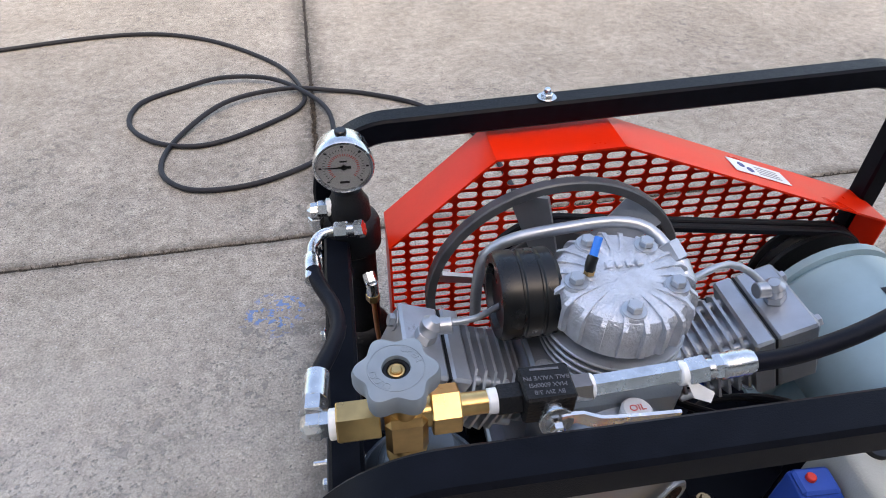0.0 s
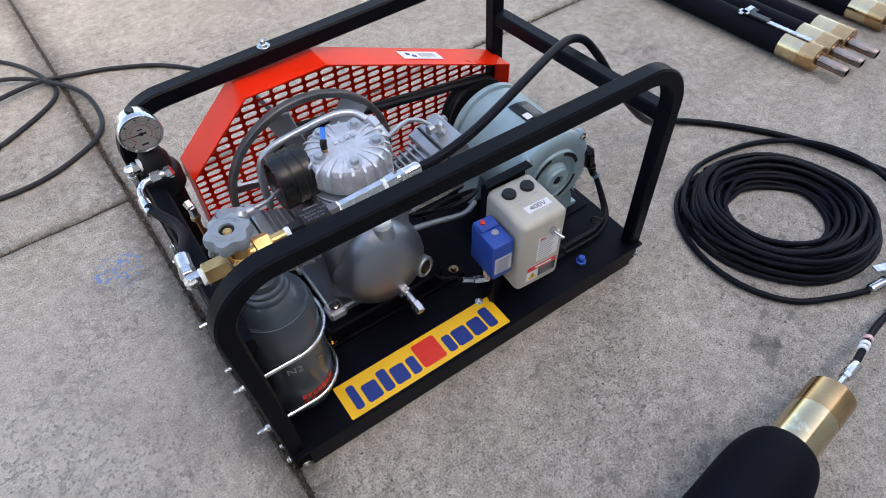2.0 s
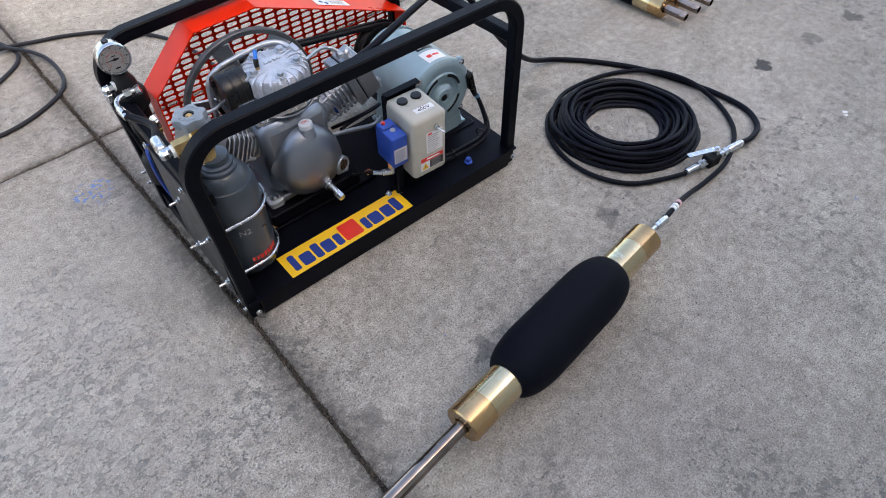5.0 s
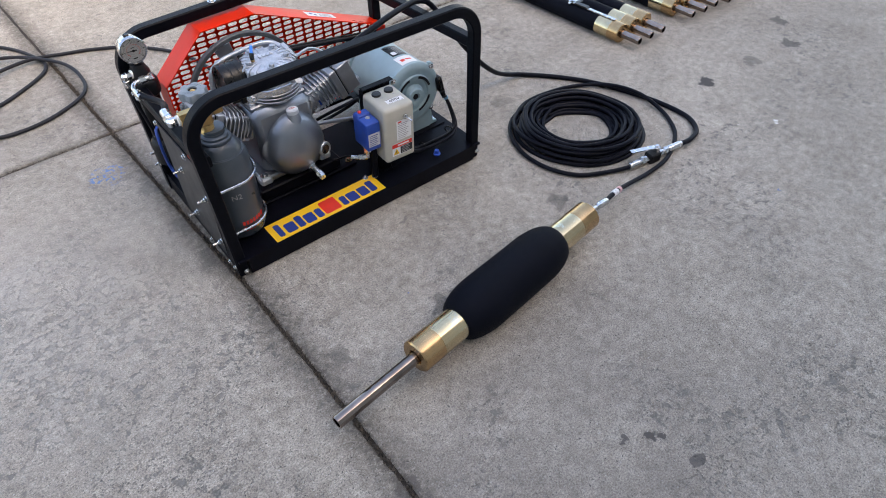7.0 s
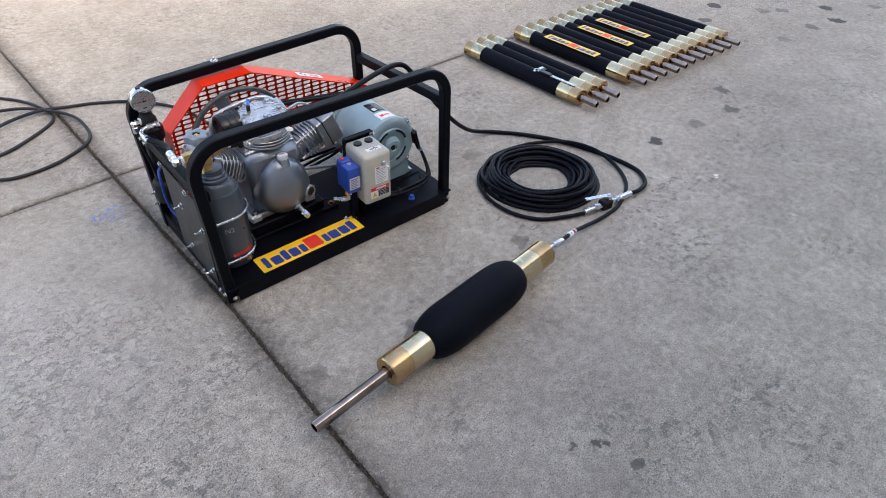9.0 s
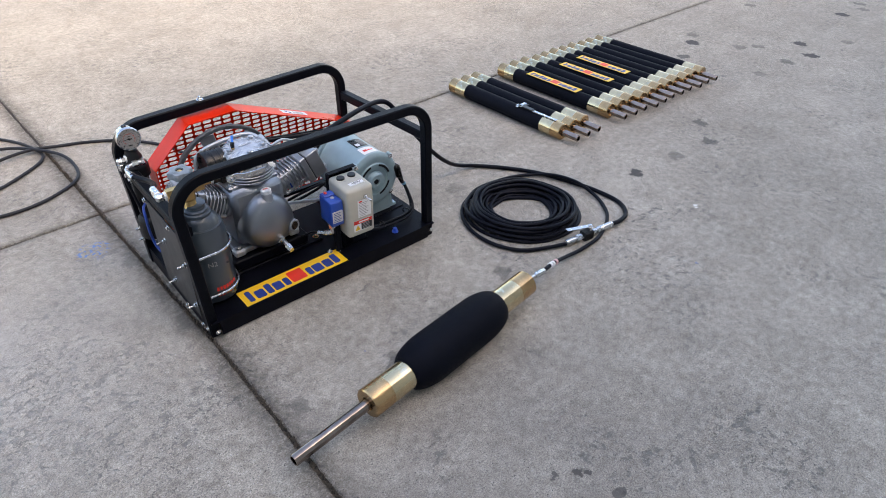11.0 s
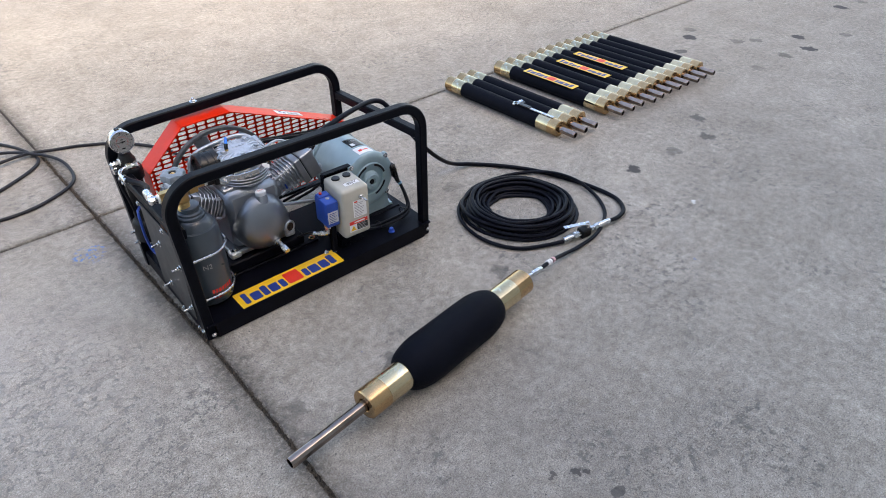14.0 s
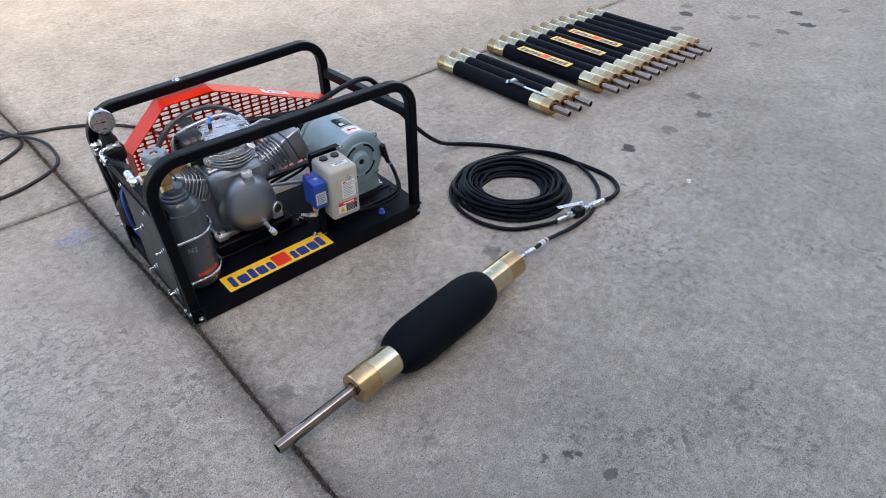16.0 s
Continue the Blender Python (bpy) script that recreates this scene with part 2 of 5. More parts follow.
    for x, y, r, k in STAINS:
        col = mix(maths("MULTIPLY", spot(x, y, r), k), col, (0.055, 0.051, 0.048))
    # dirt spread along the joints
    sep = n.new("ShaderNodeSeparateXYZ")
    l.new(pos, sep.inputs[0])
    dx = maths("ABSOLUTE", maths("ADD", maths("ADD", sep.outputs["X"], 0.005), maths("MULTIPLY", maths("MAXIMUM", sep.outputs["Y"], 0), 0.042)), 0)
    dy = maths("ABSOLUTE", maths("SUBTRACT", maths("SUBTRACT", sep.outputs["Y"], 0.886), maths("MULTIPLY", sep.outputs["X"], 0.043)), 0)
    jw = maths("MULTIPLY", maths("SUBTRACT", noise_tex(16, 6, 0.8), 0.5), 0.06)
    for dd, w, k in ((dx, 0.085, 0.95), (dy, 0.036, 0.75)):
        band = maths("MULTIPLY", ramp(maths("DIVIDE", maths("ADD", dd, jw), w), 0.1, 0.9, (1, 1, 1), (0, 0, 0)), ramp(noise_tex(60, 6, 0.8), 0.36, 0.56, (0.3, 0.3, 0.3)))
        col = mix(maths("MULTIPLY", band, k), col, (0.085, 0.072, 0.058))
    # paler mottled patch on the slab beside the machine
    pale_patch = maths("MULTIPLY", spot(-0.42, 0.22, 0.62), ramp(noise_tex(9, 6, 0.7), 0.3, 0.6, (0.3, 0.3, 0.3)))
    pale_patch = maths("MULTIPLY", pale_patch, ramp(maths("ADD", side.outputs["X"], 0.5), 0.42, 0.48, (1, 1, 1), (0, 0, 0)))
    col = mix(maths("MULTIPLY", pale_patch, 0.4), col, (0.52, 0.49, 0.445))
    # brown soiling on the slab where the packer lies
    soil = maths("MULTIPLY", spot(0.35, -0.85, 0.75), ramp(noise_tex(5, 6, 0.7), 0.3, 0.62, (0.35, 0.35, 0.35)))
    soil = maths("MULTIPLY", soil, ramp(maths("ADD", side.outputs["X"], 0.5), 0.49, 0.56))
    col = mix(maths("MULTIPLY", soil, 0.42), col, (0.16, 0.14, 0.122))
    # flecks of blue paint
    flecks = ramp(noise_tex(75, 4, 0.6), 0.53, 0.57)
    near = spot(-0.132, 0.662, 0.058)
    col = mix(maths("MULTIPLY", maths("MULTIPLY", flecks, near), 0.85), col, (0.1, 0.2, 0.42))
    for x, y in ((0.306, -0.316), (0.50, -0.31), (1.45, -0.72)):
        col = mix(maths("MULTIPLY", spot(x, y, 0.005), 0.8), col, (0.06, 0.16, 0.42))
    col = mix(maths("MULTIPLY", spot(1.796, -0.501, 0.016), 0.8), col, (0.75, 0.74, 0.72))
    l.new(col, p.inputs["Base Color"])
    p.inputs["Roughness"].default_value = 0.82
    p.inputs["Specular IOR Level"].default_value = 0.35
    h = maths("SUBTRACT", maths("MULTIPLY", noise_tex(160, 4, 0.7), 0.35), maths("ADD", maths("MULTIPLY", pitmask, 0.9), maths("ADD", maths("MULTIPLY", maths("MULTIPLY", rough_mask, patch), 0.45), maths("MULTIPLY", pock, 0.55))))
    h = maths("ADD", h, maths("MULTIPLY", noise_tex(12, 4), 0.6))
    bp = n.new("ShaderNodeBump")
    bp.inputs["Strength"].default_value, bp.inputs["Distance"].default_value = 0.8, 0.004
    l.new(h, bp.inputs["Height"])
    l.new(bp.outputs["Normal"], p.inputs["Normal"])
    return m


M_CONC = concrete()


# ---------- mesh helpers ----------
def axis_frame(d):
    d = Vector(d).normalized()
    return d.to_track_quat("Z", "Y").to_matrix()


class Geo:
    """Collects vertices and faces of one mesh."""

    def __init__(self):
        self.v, self.f = [], []

    def add(self, verts, faces):
        k = len(self.v)
        self.v += [Vector(v) for v in verts]
        self.f += [[k + i for i in f] for f in faces]
        return self

    def box(self, c, size, bev=0.002, rot=None):
        hx, hy, hz = (s / 2 for s in size)
        b = min(bev, hx * 0.95, hy * 0.95, hz * 0.95)
        verts, idx = [], {}
        for sx in (-1, 1):
            for sy in (-1, 1):
                for sz in (-1, 1):
                    for a in range(3):
                        p = [sx * hx, sy * hy, sz * hz]
                        for o in range(3):
                            if o != a:
                                p[o] -= (sx, sy, sz)[o] * b
                        idx[sx, sy, sz, a] = len(verts)
                        p = Vector(p)
                        verts.append((rot @ p if rot else p) + Vector(c))
        faces = []
        for a in range(3):
            u, w = [o for o in range(3) if o != a]
            for s in (-1, 1):
                q = []
                for su, sw in ((-1, -1), (1, -1), (1, 1), (-1, 1)):
                    k = [0, 0, 0]
                    k[a], k[u], k[w] = s, su, sw
                    q.append(idx[(*k, a)])
                faces.append(q)
            for su in (-1, 1):
                for sw in (-1, 1):
                    q = []
                    for s, o in ((-1, u), (1, u), (1, w), (-1, w)):
                        k = [0, 0, 0]
                        k[a], k[u], k[w] = s, su, sw
                        q.append(idx[(*k, o)])
                    faces.append(q)
        for sx in (-1, 1):
            for sy in (-1, 1):
                for sz in (-1, 1):
                    faces.append([idx[sx, sy, sz, a] for a in range(3)])
        return self.add(verts, faces)

    def rbox(self, c, size, r, rot=None, seg=4):
        """A box with rounded edges."""
        bm = bmesh.new()
        bmesh.ops.create_cube(bm, size=1.0)
        for v in bm.verts:
            v.co = Vector([v.co[i] * size[i] for i in range(3)])
        bmesh.ops.bevel(bm, geom=bm.edges[:], offset=r, segments=seg, profile=0.5, affect="EDGES")
        verts = [(rot @ v.co if rot else v.co) + Vector(c) for v in bm.verts]
        faces = [[v.index for v in f.verts] for f in bm.faces]
        bm.free()
        return self.add(verts, faces)

    def lathe(self, origin, d, profile, n=24, phase=0.0, caps=True):
        """profile: (radius, height along d) pairs."""
        m = axis_frame(d)
        o = Vector(origin)
        verts, faces = [], []
        for r, h in profile:
            for i in range(n):
                a = 2 * math.pi * i / n + phase
                verts.append(o + m @ Vector((r * math.cos(a), r * math.sin(a), h)))
        for k in range(len(profile) - 1):
            for i in range(n):
                j = (i + 1) % n
                faces.append([k * n + i, k * n + j, (k + 1) * n + j, (k + 1) * n + i])
        if caps:
            faces.append(list(range(n)))
            faces.append([(len(profile) - 1) * n + i for i in range(n)])
        return self.add(verts, faces)

    def cyl(self, p0, p1, r, r1=None, n=20, bev=0.001, phase=0.0):
        r1 = r if r1 is None else r1
        d = Vector(p1) - Vector(p0)
        h = d.length
        b = min(bev, h * 0.3, r * 0.5)
        return self.lathe(p0, d, [(r - b, 0), (r, b), (r1, h - b), (r1 - b, h)], n, phase)

    def hexa(self, p0, p1, r, phase=0.0):
        return self.cyl(p0, p1, r, n=6, bev=0.0012, phase=phase)

    def ring(self, c, d, R, r, n=40, k=10, squash=1.0):
        m = axis_frame(d)
        verts, faces = [], []
        for i in range(n):
            a = 2 * math.pi * i / n
            for j in range(k):
                b = 2 * math.pi * j / k
                rr = R + r * math.cos(b)
                verts.append(Vector(c) + m @ Vector((rr * math.cos(a), rr * math.sin(a), r * squash * math.sin(b))))
        for i in range(n):
            for j in range(k):
                faces.append([i * k + j, i * k + (j + 1) % k, ((i + 1) % n) * k + (j + 1) % k, ((i + 1) % n) * k + j])
        return self.add(verts, faces)

    def sweep(self, pts, section, up=(0, 0, 1)):
        """section: (side, up) pairs, swept along pts."""
        pts = [Vector(p) for p in pts]
        n, k = len(pts), len(section)
        verts, faces = [], []
        u = Vector(up)
        for i, p in enumerate(pts):
            t = (pts[min(i + 1, n - 1)] - pts[max(i - 1, 0)]).normalized()
            u = (u - t * u.dot(t)).normalized()
            s = t.cross(u)
            verts += [p + s * a + u * b for a, b in section]
        for i in range(n - 1):
            for j in range(k):
                faces.append([i * k + j, i * k + (j + 1) % k, (i + 1) * k + (j + 1) % k, (i + 1) * k + j])
        faces += [list(range(k)), [(n - 1) * k + j for j in range(k)]]
        return self.add(verts, faces)

    def tube(self, pts, r, n=10, step=0.012, smooth=True):
        if smooth:
            pts = spline(pts, step)
        return self.sweep(pts, [(r * math.cos(2 * math.pi * i / n), r * math.sin(2 * math.pi * i / n)) for i in range(n)], up=(0.13, 0.21, 0.97))

    def plate(self, outline, depth, bottom=None):
        """A flat outline of 3D points, extruded by the vector depth."""
        n = len(outline)
        d = Vector(depth)
        verts = [Vector(p) for p in outline] + [Vector(p) + d for p in outline]
        faces = [list(range(n)), [n + i for i in range(n)]] + [[i, (i + 1) % n, n + (i + 1) % n, n + i] for i in range(n)]
        return self.add(verts, faces)


def spline(pts, step=0.012):
    pts = [Vector(p) for p in pts]
    q = [pts[0] * 2 - pts[1]] + pts + [pts[-1] * 2 - pts[-2]]
    out = []
    for i in range(1, len(q) - 2):
        a, b, c, d = q[i - 1:i + 3]
        k = max(2, int((c - b).length / step))
        for j in range(k):
            t = j / k
            out.append(0.5 * (2 * b + (c - a) * t + (2 * a - 5 * b + 4 * c - d) * t * t + (3 * b - a - 3 * c + d) * t ** 3))
    return out + [pts[-1]]


def part(name, geo, material, parent=None, label="", angle=35):
    me = bpy.data.meshes.new(name)
    me.from_pydata([tuple(v) for v in geo.v], [], geo.f)
    bm = bmesh.new()
    bm.from_mesh(me)
    bmesh.ops.recalc_face_normals(bm, faces=bm.faces)
    bm.to_mesh(me)
    bm.free()
    me.polygons.foreach_set("use_smooth", [True] * len(me.polygons))
    me.set_sharp_from_angle(angle=radians(angle))
    me.materials.append(material)
    ob = new(name, me)
    if parent:
        ob.parent = parent
    if label:
        tagged(ob, label)
    return ob


def thing(name, label, category, at=(0, 0, 0), group=""):
    ob = new(name)
    ob.location = at
    ob.empty_display_size = 0.05
    return tagged(ob, label, category, group)


def lettering(name, body, size, m, material, parent, label="", width=1.0):
    """Flat raised text: m takes the text's x to the right and y upward."""
    cu = bpy.data.curves.new(name, "FONT")
    cu.body, cu.size, cu.extrude, cu.align_x, cu.align_y = body, size, 0.0002, "CENTER", "CENTER"
    tmp = new("tmp", cu)
    bpy.context.view_layer.update()
    me = bpy.data.meshes.new_from_object(tmp.evaluated_get(bpy.context.evaluated_depsgraph_get()))
    bpy.data.objects.remove(tmp)
    bpy.data.curves.remove(cu)
    me.transform(m @ Matrix.Diagonal((width, 1, 1, 1)))
    me.materials.clear()
    me.materials.append(material)
    me.name = name
    ob = new(name, me)
    ob.parent = parent
    if label:
        tagged(ob, label)
    return ob


def basis(o, x, y):
    """The matrix at o with its x and y axes along x and y."""
    x, y = Vector(x).normalized(), Vector(y).normalized()
    z = x.cross(y)
    return Matrix(((x[0], y[0], z[0], o[0]), (x[1], y[1], z[1], o[1]), (x[2], y[2], z[2], o[2]), (0, 0, 0, 1)))


def card(geo, m, x0, y0, x1, y1, h=0.0003, z=0.0):
    """A thin raised rectangle in the plane of m."""
    c = [(x0, y0, z), (x1, y0, z), (x1, y1, z), (x0, y1, z)]
    return geo.plate([m @ Vector(p) for p in c], m.to_3x3() @ Vector((0, 0, h)))


def square(w, c):
    h = w / 2
    return [(-h + c, -h), (h - c, -h), (h, -h + c), (h, h - c), (h - c, h), (-h + c, h), (-h, h - c), (-h, -h + c)]


# ---------- ground, joints and the building behind ----------
def ground():
    g = Geo()
    g.add([(-150, -150, -0.006), (150, -150, -0.006), (150, 150, -0.006), (-150, 150, -0.006)], [[0, 1, 2, 3]])
    base = tagged(part("ground", g, M_DIRT), "dark dirt under a cracked concrete yard", "ground", kind="structure")

    def jx(y):
        return -0.005 - 0.042 * max(y, 0) - 0.004 * min(y, 0)

    def jy(x):
        return 0.886 + 0.043 * x

    def slab(sx, sy):
        # one slab: its two inner edges run ragged along the joints
        cx, cy = jx(0.89), jy(0)
        reach = 40
        ys = [cy + sy * d for d in [0.004 + 0.008 * i for i in range(400)] + [4, 8, 20, reach]]
        xs = [cx + sx * d for d in [0.004 + 0.01 * i for i in range(480)] + [6, 10, 20, reach]]

        def w(a, b):
            return (0.0052 if abs(a) == 1 else 0.0035) + 0.0022 * noise.noise((a * 9, b * 8, 3.1 * sx + sy)) + 0.0022 * noise.noise((a * 55, b * 45, 1.7 + sx)) + 0.0016 * noise.noise((a * 190, b * 170, 5.2 + sy))

        side = [(jx(y) + sx * max(0.0015, w(sx, y)), y) for y in ys]
        fore = [(x, jy(x) + sy * max(0.0015, w(x, sy))) for x in xs]
        corner = (cx + sx * 0.006, cy + sy * 0.006)
        far = (cx + sx * reach, cy + sy * reach)
        ring = [corner] + fore[1:] + [far] + side[:0:-1]
        n = len(ring)
        inner = [(x + (sx * 0.005 if i > len(fore) or i == 0 else 0), y + (sy * 0.005 if i < len(fore) else 0)) for i, (x, y) in enumerate(ring)]
        verts = [(x, y, -0.012) for x, y in ring] + [(x, y, -0.004) for x, y in ring] + [(x, y, 0.0) for x, y in inner]
        faces = []
        for k in (0, 1):
            faces += [[k * n + i, k * n + (i + 1) % n, (k + 1) * n + (i + 1) % n, (k + 1) * n + i] for i in range(n)]
        faces.append([2 * n + i for i in range(n)])
        s = Geo().add(verts, faces)
        return part("slab", s, M_CONC, base, angle=20)

    for sx in (-1, 1):
        for sy in (-1, 1):
            slab(sx, sy)


ground()


def joint_dirt():
    # crumbs of soil lying in and beside the joints
    rnd = random.Random(8)
    g = Geo()

    def crumb(x, y, r):
        base, turn = [], rnd.random() * 6.28
        for i in range(5):
            a = turn + i * 1.2566
            q = r * rnd.uniform(0.6, 1.25)
            base.append((x + q * math.cos(a), y + q * math.sin(a), -0.006))
        tip = (x + rnd.uniform(-0.3, 0.3) * r, y + rnd.uniform(-0.3, 0.3) * r, rnd.uniform(0.0008, 0.0026))
        g.add(base + [tip], [[i, (i + 1) % 5, 5] for i in range(5)])

    for _ in range(2600):
        y = rnd.uniform(-1.4, 1.6)
        wide = 0.012 if 0 < y < 0.9 or y < -0.65 else 0.007
        crumb(-0.005 - 0.042 * max(y, 0) - 0.004 * min(y, 0) + rnd.gauss(0, wide), y, rnd.choice((0.0016, 0.0022, 0.003, 0.0045)))
    for _ in range(650):
        x = rnd.uniform(-1.2, 3.0)
        crumb(x, 0.886 + 0.043 * x + rnd.gauss(0, 0.0045), rnd.choice((0.0016, 0.0022, 0.003)))
    tagged(part("soil_crumbs", g, M_CRUMB), "dark brown soil crumbs along the concrete joints", "soil", kind="stuff")


joint_dirt()
wall = Geo().box((2, -5.15, 4.1), (46, 0.3, 8.2), 0.01)
tagged(part("wall_south", wall, M_WALL), "plain pale rendered building wall shading the yard", "wall", kind="structure")

# ---------- the compressor unit ----------
unit = thing("air_compressor", "electric air compressor in black tubular frame with red belt guard", "compressor")
W, D, TOP = 0.838, 0.506, 0.058
T = 0.030


def hoop(y, name, x0, x1, zt, rise=0.0):
    r = 0.086
    pts = [(0.011, y, 0.002), ((x0 + 0.011) / 2, y, 0.25)]
    for i in range(21):
        a = math.pi - math.pi / 2 * i / 20
        pts.append((x0 + r + r * math.cos(a), y, zt - r + r * math.sin(a)))
    for i in range(21):
        a = math.pi / 2 - math.pi / 2 * i / 20
        pts.append((x1 - r + r * math.cos(a), y, zt + rise - r + r * math.sin(a)))
    pts += [(x1 + 0.005, y, 0.25), (x1 + 0.012, y, 0.002)]
    return part(name, Geo().sweep(pts, square(T, 0.0032), up=(0, 1, 0)), M_BLACK, unit, angle=25)


front = hoop(0.024, "front_hoop", -0.006, 0.813, 0.5085)
rear = hoop(0.487, "rear_hoop", 0.001, 0.789, 0.480, 0.027)
part("cross_tube", Geo().sweep([(0.814, 0.039, 0.397), (0.794, 0.472, 0.393)], square(T, 0.0032)), M_BLACK, unit, angle=25)
part("side_rail", Geo().sweep([(0.010, 0.036, 0.357), (0.010, 0.472, 0.357)], square(T, 0.0032)), M_BLACK, unit, angle=25)
# tray with a turned-down lip
tray = Geo()
outer = [(0.001, 0), (W - 0.001, 0), (W - 0.001, D), (0.001, D)]
inner = [(0.40, 0.376), (0.668, 0.374), (0.668, 0.49), (0.40, 0.49)]
rim = [(x, y, z) for z in (TOP - 0.006, TOP) for x, y in outer + inner]
tray.add(rim, [[k + i, k + (i + 1) % 4, k + 4 + (i + 1) % 4, k + 4 + i] for k in (0, 8) for i in range(4)] + [[k + i, k + (i + 1) % 4, k + 8 + (i + 1) % 4, k + 8 + i] for k in (0, 4) for i in range(4)])
tray_ob = part("tray", tray, M_TRAY, unit, "black painted steel base tray")
for at, size in (((W / 2, 0.004, 0.0275), (W - 0.052, 0.006, 0.049)), ((W / 2, D - 0.003, 0.045), (W - 0.074, 0.006, 0.012)), ((0.003, D / 2, 0.0275), (0.006, D - 0.07, 0.049)), ((W - 0.002, D / 2, 0.027), (0.006, D - 0.076, 0.046))):
    part("tray_lip", Geo().box(at, size, 0.001), M_TRAY, tray_ob)
part("side_panel", Geo().plate([(-0.009, 0.045, 0.06), (-0.009, 0.288, 0.06), (-0.009, 0.288, 0.342), (-0.009, 0.045, 0.342)], (0.003, 0, 0)), M_PANEL, unit, "dark grey steel side panel")


def bolt(p, d, r=0.006, h=0.006, washer=True, material=None, parent=None, tip=0.0, name="bolt"):
    g = Geo()
    v = Vector(d).normalized()
    p = Vector(p)
    if washer:
        g.cyl(p, p + v * 0.0016, r * 1.55, n=16, bev=0.0004)
    g.hexa(p + v * 0.0012, p + v * h, r)
    if tip:
        g.cyl(p + v * h, p + v * (h + tip), r * 0.55, n=10, bev=0.0008)
    return part(name, g, material or M_ZINC, parent or unit)


for y, z in ((0.43, 0.357), (0.40, 0.357), (0.30, 0.335), (0.13, 0.33)):
    bolt((-0.008, y, z), (-1, 0, 0), tip=0.0)
for y, z in ((0.199, 0.248), (0.055, 0.248), (0.199, 0.105), (0.055, 0.105)):
    bolt((-0.009, y, z), (-1, 0, 0), r=0.0065, h=0.008, tip=0.016)
for y, z in ((0.16, 0.03), (0.05, 0.03), (0.018, 0.035)):
    bolt((-0.006, y, z), (-1, 0, 0), r=0.005)
bolt((-0.006, 0.46, 0.15), (-1, 0, 0), r=0.007, tip=0.012)
bolt((-0.006, 0.475, 0.10), (-1, 0, 0), r=0.006, tip=0.008)
bolt((0.274, 0.487, 0.5032), (0, 0, 1), r=0.0075, tip=0.006)
bolt((0.014, 0.002, 0.02), (0, -1, 0), r=0.005)
bolt((0.826, 0.002, 0.03), (0, -1, 0), r=0.005)
for x, y in ((0.478, 0.072), (0.452, 0.083)):
    bolt((x, y, TOP), (0, 0, 1), r=0.0055, tip=0.004)


